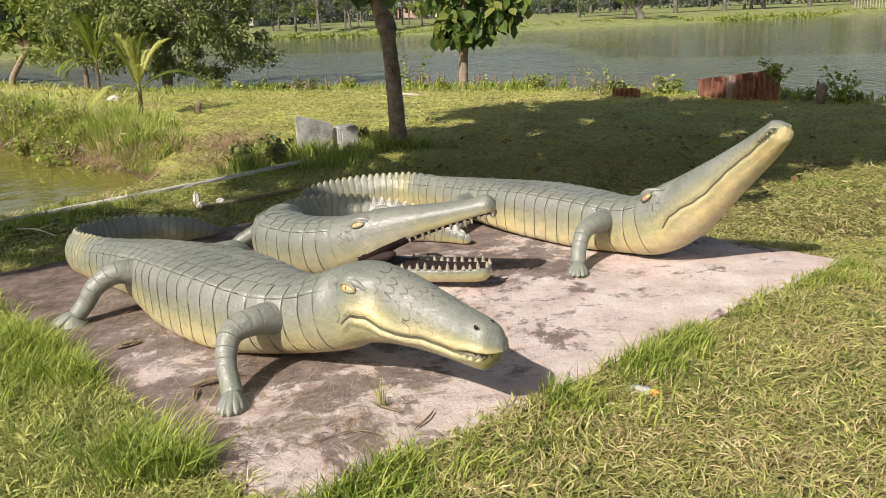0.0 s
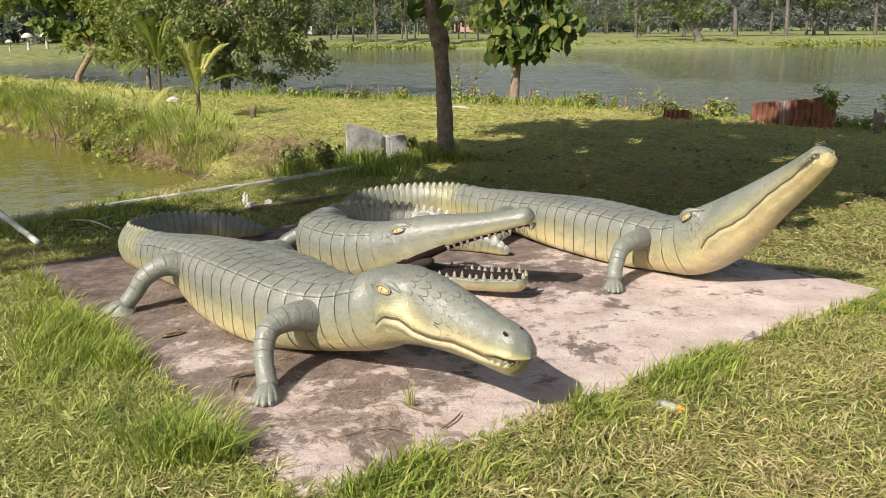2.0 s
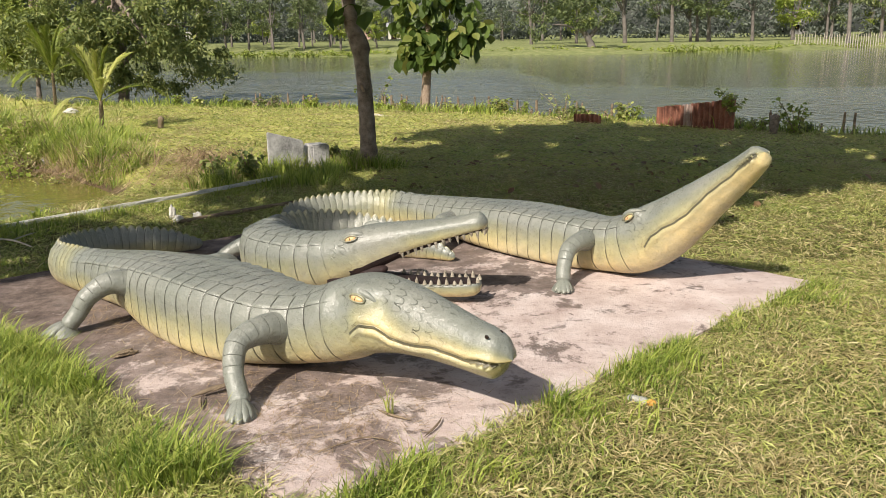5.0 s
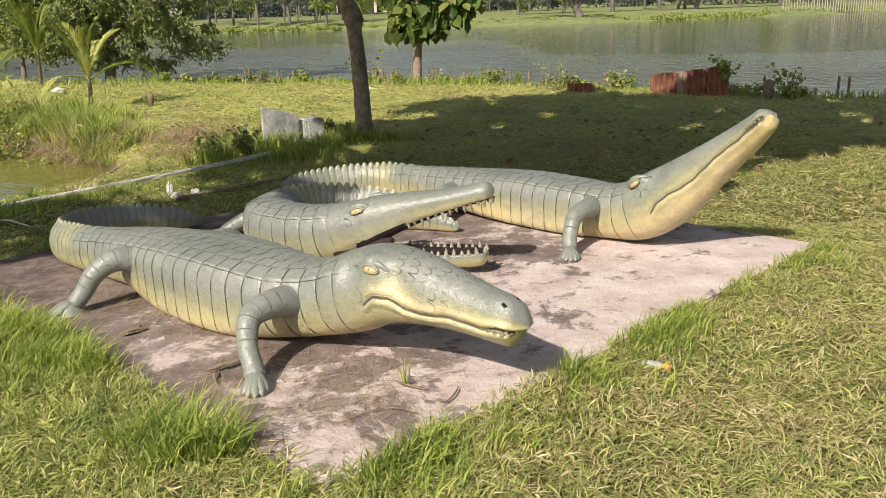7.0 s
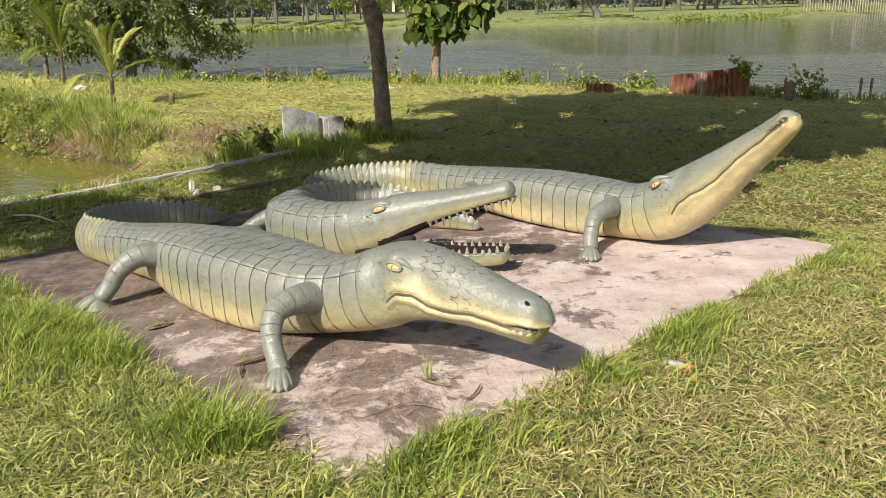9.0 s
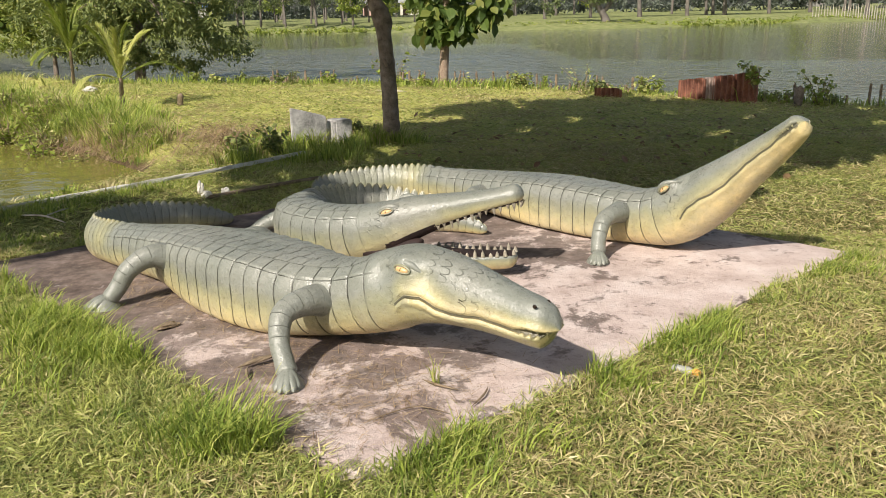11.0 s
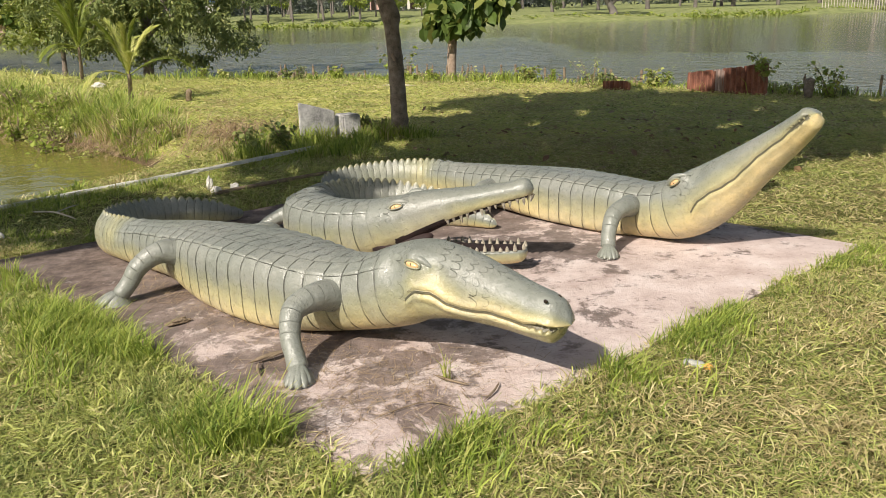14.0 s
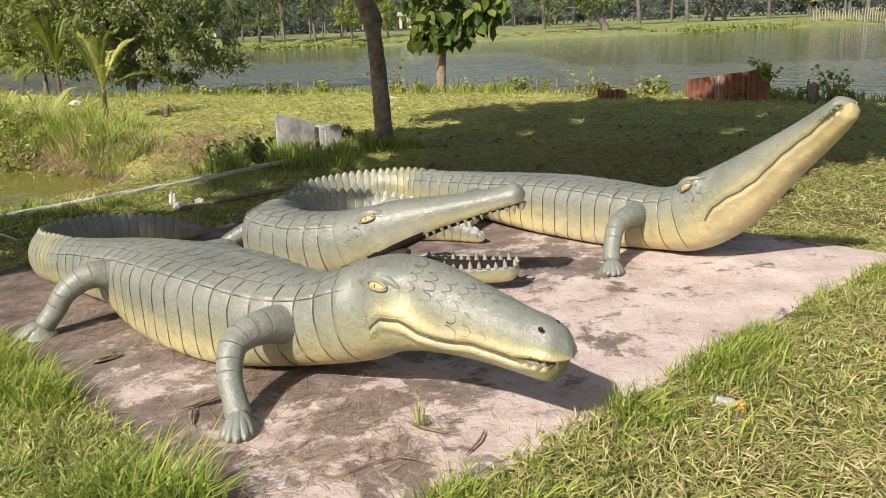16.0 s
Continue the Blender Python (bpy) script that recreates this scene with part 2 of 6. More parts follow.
BARK = plain_mat("bark_grey", (0.13, 0.10, 0.08), (0.45, 0.37, 0.305), 9, 0.95, 0.035)
BARK_PALE = plain_mat("bark_pale", (0.22, 0.16, 0.11), (0.42, 0.33, 0.25), 12, 0.95, 0.015)
LEAF_BIG = leaf_mat("leaf_broad", (0.04, 0.08, 0.018), (0.135, 0.195, 0.04), (0.34, 0.34, 0.09))
LEAF_SMALL = leaf_mat("leaf_mango", (0.09, 0.135, 0.045), (0.29, 0.335, 0.11), (0.42, 0.42, 0.14))
LEAF_LIME = leaf_mat("leaf_lime", (0.17, 0.25, 0.035), (0.34, 0.40, 0.075), (0.48, 0.45, 0.16))
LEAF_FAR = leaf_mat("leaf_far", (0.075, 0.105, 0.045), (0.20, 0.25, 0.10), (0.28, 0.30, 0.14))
# distance haze put into the leaf colour, for the furthest trees and woods
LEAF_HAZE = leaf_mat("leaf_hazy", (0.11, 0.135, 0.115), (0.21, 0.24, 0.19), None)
GRASS = leaf_mat("grass_blade", (0.085, 0.145, 0.030), (0.57, 0.60, 0.18), (0.70, 0.63, 0.31), 0.36, 3.5)
GRASS_LUSH = leaf_mat("grass_lush", (0.085, 0.16, 0.024), (0.46, 0.54, 0.105), (0.62, 0.60, 0.20), 0.40, 3.5)
GRASS_DRY = leaf_mat("grass_straw", (0.22, 0.17, 0.07), (0.62, 0.54, 0.265), (0.80, 0.72, 0.43), 0.28, 4.0)
CEMENT = plain_mat("grey_cement", (0.20, 0.20, 0.19), (0.46, 0.45, 0.43), 6, 0.9, 0.01)
PLASTER = plain_mat("grey_plaster", (0.20, 0.20, 0.195), (0.64, 0.63, 0.61), 5, 0.85, 0.003)
KERB = plain_mat("worn_kerb", (0.44, 0.43, 0.39), (0.76, 0.75, 0.70), 5, 0.9, 0.008)
BAMBOO = plain_mat("pale_bamboo", (0.30, 0.275, 0.21), (0.52, 0.49, 0.41), 9, 0.7, 0.004)
WOOD = plain_mat("old_wood", (0.13, 0.095, 0.06), (0.30, 0.235, 0.16), 12, 0.9, 0.006)
RUST = plain_mat("rusted_sheet", (0.10, 0.038, 0.027), (0.34, 0.155, 0.10), 3.5, 0.8, 0.004)
RUST_PALE = plain_mat("bare_sheet", (0.28, 0.20, 0.17), (0.42, 0.34, 0.30), 4, 0.7, 0.004)
WHITE = plain_mat("white_lime", (0.40, 0.385, 0.34), (0.62, 0.605, 0.55), 10, 0.85, 0.006)
PINKISH = plain_mat("pink_plaster", (0.42, 0.27, 0.24), (0.50, 0.34, 0.30), 2, 0.9)
BLUE = plain_mat("blue_sheet", (0.10, 0.20, 0.42), (0.16, 0.28, 0.5), 2, 0.6)
ROOFING = plain_mat("grey_roof", (0.24, 0.25, 0.26), (0.38, 0.38, 0.38), 2, 0.7)
PLASTIC = plain_mat("clear_film", (0.28, 0.29, 0.25), (0.45, 0.45, 0.40), 20, 0.25, 0.003)
ORANGE = plain_mat("orange_wrap", (0.60, 0.31, 0.06), (0.70, 0.40, 0.09), 20, 0.45, 0.002)
DRYLEAF = leaf_mat("fallen_leaf", (0.15, 0.085, 0.05), (0.32, 0.21, 0.12), (0.42, 0.32, 0.2), 0.15)

# ---------------------------------------------------------------- mesh helpers
RNG = np.random.default_rng(7)


def npmesh(name, verts, faces, mats, slots=None, smooth=False, attr=None):
    """A mesh from arrays: faces all of one corner count."""
    verts, faces = np.asarray(verts, np.float32), np.asarray(faces, np.int32)
    k, n = faces.shape[1], len(faces)
    me = bpy.data.meshes.new(name)
    me.vertices.add(len(verts))
    me.vertices.foreach_set("co", verts.ravel())
    me.loops.add(n * k)
    me.loops.foreach_set("vertex_index", faces.ravel())
    me.polygons.add(n)
    me.polygons.foreach_set("loop_start", np.arange(0, n * k, k, dtype=np.int32))
    me.polygons.foreach_set("loop_total", np.full(n, k, np.int32))
    for mt in mats if isinstance(mats, (list, tuple)) else [mats]:
        me.materials.append(mt)
    if slots is not None:
        me.polygons.foreach_set("material_index", np.asarray(slots, np.int32))
    me.polygons.foreach_set("use_smooth", np.full(n, smooth, bool))
    if attr is not None:
        for at_name, k in (("skin", 0), ("lines", 3), ("zones", 6)):
            a = me.attributes.new(at_name, "FLOAT_VECTOR", "POINT")
            a.data.foreach_set("vector", np.ascontiguousarray(attr[:, k:k + 3], np.float32).ravel())
    me.update()
    me.validate()
    return me


def part(name, bm, material, parent=None, label="", smooth=False):
    """Links a bmesh as one mesh object, under parent if given."""
    me = bpy.data.meshes.new(name)
    bm.normal_update()
    bm.to_mesh(me)
    bm.free()
    me.materials.append(material)
    if smooth:
        me.polygons.foreach_set("use_smooth", np.ones(len(me.polygons), bool))
    ob = new(name, me)
    if parent is not None:
        ob.parent = parent
    return tagged(ob, label)


def mesh_part(name, me, parent=None, label=""):
    ob = new(name, me)
    if parent is not None:
        ob.parent = parent
    return tagged(ob, label)


def spline(pts, step):
    """Catmull-Rom through rows of numbers (x, y, z first), resampled at even steps of length."""
    p = np.asarray(pts, float)
    q = np.vstack([2 * p[0] - p[1], p, 2 * p[-1] - p[-2]])
    out = []
    for i in range(1, len(q) - 2):
        t = np.linspace(0, 1, 40, endpoint=False)[:, None]
        a, b, c, d = q[i - 1], q[i], q[i + 1], q[i + 2]
        out.append(0.5 * (2 * b + (c - a) * t + (2 * a - 5 * b + 4 * c - d) * t**2 + (3 * b - a - 3 * c + d) * t**3))
    out = np.vstack(out + [p[-1:]])
    s = np.r_[0, np.cumsum(np.linalg.norm(np.diff(out[:, :3], axis=0), axis=1))]
    n = max(2, int(round(s[-1] / step)))
    at = np.linspace(0, s[-1], n + 1)
    return np.stack([np.interp(at, s, out[:, k]) for k in range(out.shape[1])], 1), at


def frames_of(c):
    t = np.gradient(c, axis=0)
    t /= np.linalg.norm(t, axis=1, keepdims=True) + 1e-9
    side = np.cross(t, np.array([0, 0, 1.0]))
    bad = np.linalg.norm(side, axis=1) < 1e-3
    side[bad] = (1, 0, 0)
    side /= np.linalg.norm(side, axis=1, keepdims=True)
    return t, side, np.cross(side, t)


def grid_faces(rows, cols, closed=False):
    i, j = np.meshgrid(np.arange(rows - 1), np.arange(cols if closed else cols - 1), indexing="ij")
    k = (j + 1) % cols
    return np.stack([i * cols + j, (i + 1) * cols + j, (i + 1) * cols + k, i * cols + k], -1).reshape(-1, 4)


def tube(pts, step=0.05, seg=10, wobble=0.0):
    """Round tapered tube through rows of x, y, z, radius: verts and quads, ends drawn to a point."""
    c, s = spline(pts, step)
    _, side, up = frames_of(c[:, :3])
    a = np.linspace(0, 2 * np.pi, seg, endpoint=False)
    r = c[:, 3:4]
    if wobble:
        r = r * (1 + wobble * RNG.normal(size=(len(c), seg)))
    v = c[:, None, :3] + (side[:, None] * np.cos(a)[None, :, None] + up[:, None] * np.sin(a)[None, :, None]) * (r * np.ones((1, seg)))[..., None]
    v[0], v[-1] = c[0, :3], c[-1, :3]
    return v.reshape(-1, 3), grid_faces(len(c), seg, True)


def joined(pieces):
    v, f, n = [], [], 0
    for a, b in pieces:
        v.append(a)
        f.append(b + n)
        n += len(a)
    return np.vstack(v), np.vstack(f)


def box_bm(sx, sy, sz, bevel=0.0, at=(0, 0, 0), turn=0.0, jitter=0.0):
    bm = bmesh.new()
    bmesh.ops.create_cube(bm, size=1.0, matrix=Matrix.Translation(at) @ Matrix.Rotation(turn, 4, "Z") @ Matrix.Diagonal((sx, sy, sz, 1)))
    if bevel:
        bmesh.ops.bevel(bm, geom=bm.edges[:] + bm.verts[:], offset=bevel, segments=2, affect="EDGES")
    if jitter:
        for v in bm.verts:
            v.co += Vector(noise.noise_vector(v.co * 6.0)) * jitter
    return bm


def empty(name, at=(0, 0, 0), **tags):
    ob = new(name)
    ob.empty_display_size = 0.1
    ob.location = at
    return tagged(ob, **tags)

# ---------------------------------------------------------------- ground and water
WATER_Z = -0.55
LAKE_EDGE = np.array([(-70, 50), (-45, 43), (-30, 36.5), (-20, 31), (-13.9, 26.6), (-7.8, 21.4), (-2.5, 19.8), (2.5, 17.2), (5.3, 15.3), (7.6, 13.8), (12, 12), (25, 9), (160, -20),
                      (260, 220), (120, 150), (57, 111), (36, 96), (18, 94), (-4, 94.5), (-23, 96), (-37, 69), (-40, 58), (-75, 60)])
POND_Z = -0.28
POND_EDGE = np.array([(-3.45, 9.25), (-3.55, 8.6), (-3.85, 7.95), (-4.3, 7.2), (-5.0, 6.2), (-7, 4.2), (-12, 1), (-25, -4), (-45, 12), (-30, 25), (-12.8, 16.9), (-10.1, 15.4), (-7.7, 13.5), (-5.5, 11.9), (-4.1, 10.5), (-3.6, 9.9)])
SLAB_NEAR, SLAB_RIGHT, SLAB_BACK, SLAB_LEFT = (-0.29, 2.30), (2.70, 4.96), (-0.10, 7.74), (-3.09, 5.08)


def outline_distance(px, py, poly):
    """Distance to the outline, positive inside."""
    d, inside = np.full(px.shape, 1e9), np.zeros(px.shape, bool)
    for (ax, ay), (bx, by) in zip(poly, np.roll(poly, -1, axis=0)):
        ex, ey = bx - ax, by - ay
        t = np.clip(((px - ax) * ex + (py - ay) * ey) / (ex * ex + ey * ey), 0, 1)
        d = np.minimum(d, np.hypot(px - ax - t * ex, py - ay - t * ey))
        if ey:
            inside ^= ((ay > py) != (by > py)) & (px < (py - ay) / ey * ex + ax)
    return np.where(inside, d, -d)


def waves(x, y, seed, size):
    """Smooth, cheap, repeatable unevenness, about -1 to 1."""
    r = np.random.default_rng(seed)
    out = 0 * x
    for k in range(5):
        a, p, f = r.uniform(0, 6.28), r.uniform(0, 6.28), (0.7 + 0.5 * k) / size
        out = out + np.sin((x * np.cos(a) + y * np.sin(a)) * f + p + 1.3 * np.sin(y * f * 0.7 + p)) / (1 + 0.6 * k)
    return out / 2.2


def ground_height(x, y):
    x, y = np.asarray(x, float), np.asarray(y, float)
    rough = waves(x, y, 3, 0.45)
    h = -0.05 + 0.018 * rough + 0.04 * waves(x, y, 5, 2.6)
    h = h + np.clip((y - 9) / 9, 0, 1) * 0.06
    lake = outline_distance(x, y, LAKE_EDGE) + 0.25 * rough
    pond = outline_distance(x, y, POND_EDGE) + 0.12 * rough
    dip_lake = np.clip((lake + 0.75) / 0.75, 0, 2.2)
    dip_pond = np.clip((pond + 0.42) / 0.42, 0, 2.6)
    bank = np.clip(1 - np.abs(pond + 1.3) / 1.0, 0, 1) * np.clip((y - 11) / 2, 0, 1)
    h = h + 0.16 * bank
    h = h - np.maximum(dip_lake * 0.5, dip_pond * 0.25)
    far = np.clip((y - 60) / 30, 0, 1)
    h = h + far * np.clip((-lake) / 5, 0, 1) * 0.34 + far * np.clip((-lake - 8) / 60, 0, 1) * 0.30
    return h


def spread(lo, hi, step, reach, growth=1.16):
    out, s, v = list(np.arange(lo, hi + 1e-6, step)), step, hi
    while v < reach:
        s *= growth
        v += s
        out.append(v)
    s, v = step, lo
    while v > -reach:
        s *= growth
        v -= s
        out.insert(0, v)
    return np.array(out)


gx, gy = np.meshgrid(spread(-15, 9, 0.16, 900), spread(0.5, 22, 0.16, 900), indexing="ij")
gz = ground_height(gx, gy)
ground = new("ground", npmesh("ground", np.stack([gx, gy, gz], -1).reshape(-1, 3), grid_faces(*gx.shape)[:, ::-1], TURF, smooth=True))
tagged(ground, "green and straw-coloured lawn sloping to muddy banks", "lawn", kind="structure")


def water_sheet(name, poly, level, grow, mat, label):
    bm = bmesh.new()
    c = poly.mean(axis=0)
    vs = [bm.verts.new((x + np.sign(x - c[0]) * grow, y + np.sign(y - c[1]) * grow, level)) for x, y in poly]
    bm.faces.new(vs)
    bmesh.ops.triangulate(bm, faces=bm.faces[:])
    bmesh.ops.recalc_face_normals(bm, faces=bm.faces[:])
    for f in bm.faces:
        if f.normal.z < 0:
            f.normal_flip()
    return tagged(part(name, bm, mat), label, "water", kind="structure")


# the lake: real ripples where the breeze ruffles it, flat water beyond
wx, wy = np.meshgrid(spread(-22, 15, 0.2, 330), spread(14.5, 48, 0.2, 330)[:], indexing="ij")
keep_y = (wy[0] > 7) & (wy[0] < 260)
wx, wy = wx[:, keep_y], wy[:, keep_y]
lee = np.clip((wx / wy - 0.09) / 0.07, 0, 1)
wind = np.clip((47 - 20 * lee + 5 * waves(wx, wy, 84, 5.0) - wy) / 7, 0, 1) * np.clip((wy - 10) / 4, 0, 1)
wz = WATER_Z + wind * (0.018 * waves(wx, wy, 81, 0.26) + 0.016 * waves(wx, wy, 82, 0.21) + 0.026 * waves(wx, wy, 83, 0.6))
lake = new("lake_water", npmesh("lake_water", np.stack([wx, wy, wz], -1).reshape(-1, 3), grid_faces(*wx.shape)[:, ::-1], LAKE, smooth=True))
tagged(lake, "wide dull green lake with a fine ripple", "water", kind="structure")
water_sheet("pond_water", POND_EDGE, POND_Z, 0.35, POND, "still olive-green pond beside the lawn")

# ---------------------------------------------------------------- the concrete slab under the statues
corners = [np.array(p) for p in (SLAB_NEAR, SLAB_RIGHT, SLAB_BACK, SLAB_LEFT)]
N = 90
uu, vv = np.meshgrid(np.linspace(0, 1, N), np.linspace(0, 1, N), indexing="ij")
top = (corners[0] * ((1 - uu) * (1 - vv))[..., None] + corners[1] * (uu * (1 - vv))[..., None] + corners[2] * (uu * vv)[..., None] + corners[3] * ((1 - uu) * vv)[..., None])
edge = np.minimum(np.minimum(uu, 1 - uu), np.minimum(vv, 1 - vv)) * 4.0
worn = 0.012 * waves(top[..., 0] * 9, top[..., 1] * 9, 8, 1.0) * (edge < 0.01)
mid = (corners[0] + corners[2]) / 2
top = top + (top - mid) * worn[..., None] * 0.5
tz = 0.004 * waves(top[..., 0], top[..., 1], 9, 0.25) - 0.004 - 0.014 * np.exp(-edge / 0.02)
sv = np.concatenate([top, tz[..., None]], -1).reshape(-1, 3)
sf = grid_faces(N, N)
ring = [*(i * N for i in range(N)), *((N - 1) * N + j for j in range(1, N)), *(i * N + N - 1 for i in range(N - 2, -1, -1)), *(range(N - 2, 0, -1))]
low = sv[ring].copy()
low[:, 2] = -0.16
k = len(sv)
wall = [(ring[i], ring[(i + 1) % len(ring)], k + (i + 1) % len(ring), k + i) for i in range(len(ring))]
slab = new("concrete_slab", npmesh("concrete_slab", np.vstack([sv, low]), np.vstack([sf, np.array(wall)]), SLAB))
tagged(slab, "square weathered concrete slab stained with dark mould", "slab", kind="structure")

# ---------------------------------------------------------------- crocodile statues
RING = 0.0080          # spacing of the rings along a body
SCUTE = 13             # rings from groove to groove


class Croc:
    """Collects sweeps, limbs, eyes and teeth of one statue into one mesh."""

    def __init__(self):
        self.v, self.f, self.slot, self.a, self.n = [], [], [], [], 0

    def add(self, v, f, slot=0, attr=None):
        v = np.asarray(v, float).reshape(-1, 3)
        self.v.append(v)
        self.f.append(np.asarray(f) + self.n)
        self.slot.append(np.full(len(f), slot) if np.isscalar(slot) else np.asarray(slot))
        if attr is None:
            attr = (0, 0, 0)
        attr = np.asarray(attr, float)
        if attr.size <= 4:
            # plain paint: tone, and how olive
            attr = np.tile((attr.ravel()[0], 0, 0, 0.5, 0.5, 1.0, 0, 0, attr.ravel()[1] if attr.size > 1 else 0), (len(v), 1))
        self.a.append(attr.reshape(-1, 9))
        self.n += len(v)

    def sweep(self, rows, tail=0.0, neck=1e9, mouth=None, bumps=(), seg=132, caps=(0.05, 0.05), inside=None, gape=None, yellow=0.0, crest=0.05, olive=0.0, lip_tone=0.6, scaly=9.0, jut_by=1.0):
        """rows: x, y, z, half width, up, down, power above, power below. Lengths from the first row: tail is where the crest
        ends, neck where the scutes give way to the head's scales; mouth: (start, end, drop at points) of the lip line."""
        c, s = spline(rows, RING)
        t, side, up = frames_of(c[:, :3])
        a = np.linspace(-np.pi, np.pi, seg + 1)          # 0 is the back's ridge
        sa, ca = np.sin(a)[None], np.cos(a)[None]
        w, hu, hd, pu, pd = (c[:, k, None] for k in range(3, 8))
        ends = np.ones(len(s))
        if caps[0]:
            ends *= np.sqrt(np.clip(1 - (1 - np.clip(s / caps[0], 0, 1)) ** 2, 1e-6, 1))
        if caps[1]:
            ends *= np.sqrt(np.clip(1 - (1 - np.clip((s[-1] - s) / caps[1], 0, 1)) ** 2, 1e-6, 1))
        p = np.where(ca > 0, pu, pd)
        x = w * np.sign(sa) * np.abs(sa) ** (2 / p)
        z = np.where(ca > 0, hu, hd) * np.sign(ca) * np.abs(ca) ** (2 / p)
        rel = z / np.where(ca > 0, hu, hd)
        # scutes: grooves across, and along the back; each plate a little domed
        k = np.arange(len(s))
        turns = np.cumsum(np.where(s < tail - 0.1, 1.0 / 7, 1.0 / SCUTE))
        phase = (turns % 1)[:, None]
        cut_ring = np.r_[True, np.floor(turns[1:] + 1e-6) > np.floor(turns[:-1] + 1e-6)]
        phase = np.where(cut_ring[:, None], 0.0, phase)
        body = ((s < neck) & (s > 0.03))[:, None] * 1.0
        fade = np.clip((neck - s) / 0.07, 0, 1)[:, None] * body
        on = np.where(rel > -0.93, 1.0, 0.0)
        istail = np.clip((tail - s) / 0.25, 0, 1)[:, None]
        flat = np.sign(sa) * np.abs(sa) ** (2 / p)
        back = np.where((np.abs(flat) < 0.95) & (ca > 0.05), 1.0, 0.0) * (1 - istail) * fade
        lane_at = flat * 3.0 + 4.5
        steps = np.floor(turns[:, None] + 0.20 * (np.floor(lane_at) % 2) * (np.abs(lane_at - 4.5) < 2.5) + 1e-6)
        groove = np.vstack([0 * steps[:1], np.diff(steps, axis=0) > 0]) * on * fade
        lane = np.clip(1 - np.abs((lane_at + 0.5) % 1 - 0.5) / 0.10, 0, 1) * back
        groove = np.maximum(groove, lane * 0.8)
        dome = np.sin(np.pi * phase) * fade * (0.0014 + 0.0004 * istail) * on
        # the flat back ends in a scalloped ridge along each side
        dome = dome + 0.011 * np.exp(-(((np.abs(flat) - 0.80) / 0.07) ** 2)) * (0.35 + 0.65 * np.sin(np.pi * phase)) * back
        depth = dome - (0.004 - 0.002 * istail) * groove
        # the crest of the tail: one blunt tooth for each plate
        if crest:
            high = np.clip(np.cos(a), 0, 1)[None] ** 26
            tooth = (1.0 - np.abs(2 * phase - 1) ** 1.4) ** 0.8
            size = crest * np.clip(s / 0.25, 0.3, 1)[:, None] * np.clip((tail + 0.12 - s) / 0.35, 0, 1)[:, None]
            z = z + high * tooth * size
        ln = np.sqrt(x**2 + z**2) + 1e-6
        x, z = x * (1 + depth / ln), z * (1 + depth / ln)
        lipd = np.full_like(x, 1.0)
        near_lip = 0 * x
        if mouth is not None:
            s0, s1, drop = mouth
            u = np.clip((s - s0) / (s1 - s0), 0, 1)
            line = np.interp(u, np.linspace(0, 1, len(drop)), drop)[:, None]
            line = line + 0.0012 * np.sin(s * 50)[:, None]
            live = np.clip((s - s0) / 0.02, 0, 1)[:, None] * np.clip((s1 - s) / 0.01, 0, 1)[:, None] * np.clip(np.abs(sa) / 0.1, 0, 1)
            lipd = np.where(live > 0.3, z - line, 1.0)
            # towards the nose the lips part in a ragged gap, the upper one overhanging
            front = np.clip((s - s1 + 0.15) / 0.10, 0, 1)[:, None]
            jag = 0.5 + 0.5 * np.sin(s * 2 * np.pi / 0.034)[:, None]
            # the gap's shade is painted too, a dark band wider than its recess
            lipd = np.where(live > 0.3, (z - line + 0.004 * front * jag) / (1 + (0.8 + 1.3 * jag) * front), 1.0)
            lip = np.exp(-(((z - line) / (0.009 + 0.004 * front)) ** 2)) * live * (1 + 1.2 * front)
            roll = np.exp(-(((z - line + 0.026) / 0.017) ** 2)) * live + 0.7 * np.exp(-(((z - line - 0.022) / 0.016) ** 2)) * live
            x = x * (1 - 0.010 * lip / (np.abs(x) + 0.02)) + np.sign(x) * 0.010 * roll + np.sign(x) * 0.007 * front * np.exp(-(((z - line - 0.022) / 0.012) ** 2)) * live
            near_lip = np.exp(-(((z - line - 0.01) / np.interp(u, (0, 0.4, 1), (0.12, 0.085, 0.045))[:, None]) ** 2)) * np.clip((s - s0 + 0.12) / 0.3, 0, 1)[:, None]
        x, z = x * ends[:, None], z * ends[:, None]
        v = c[:, None, :3] + side[:, None] * x[..., None] + up[:, None] * z[..., None]
        if mouth is not None:
            # the upper lip juts out over the shorter lower jaw
            tip = np.clip((s - s1 + 0.09) / 0.09, 0, 1)[:, None] ** 1.5 * jut_by
            over = z - line * ends[:, None]
            jut = np.where(over > 0, 0.010 * np.exp(-((over / 0.034) ** 2)), -0.006 * np.clip(-over / 0.010, 0, 1)) * tip
            v = v + t[:, None] * jut[..., None]
        for centre, radius, push in bumps:
            d = np.linalg.norm(v - np.array(centre), axis=-1)
            v = v + np.exp(-((d / radius) ** 2))[..., None] * np.array(push)
        tips = np.clip(np.cos(a), 0, 1)[None] ** 26 * istail
        # paint: yellow from below, and up over the tail's sides
        paint = np.clip((0.45 - rel + yellow) / 1.35, 0, 1)
        paint = np.maximum(paint, istail * np.clip((s / max(tail, 1e-3))[:, None], 0, 1) ** 1.4 * (0.66 - 0.15 * rel))
        paint = np.maximum(paint, tips * 0.62)
        ishead = np.clip((s - neck) / 0.12, 0, 1)[:, None]
        if mouth is not None:
            paint = np.maximum(paint, near_lip * lip_tone)
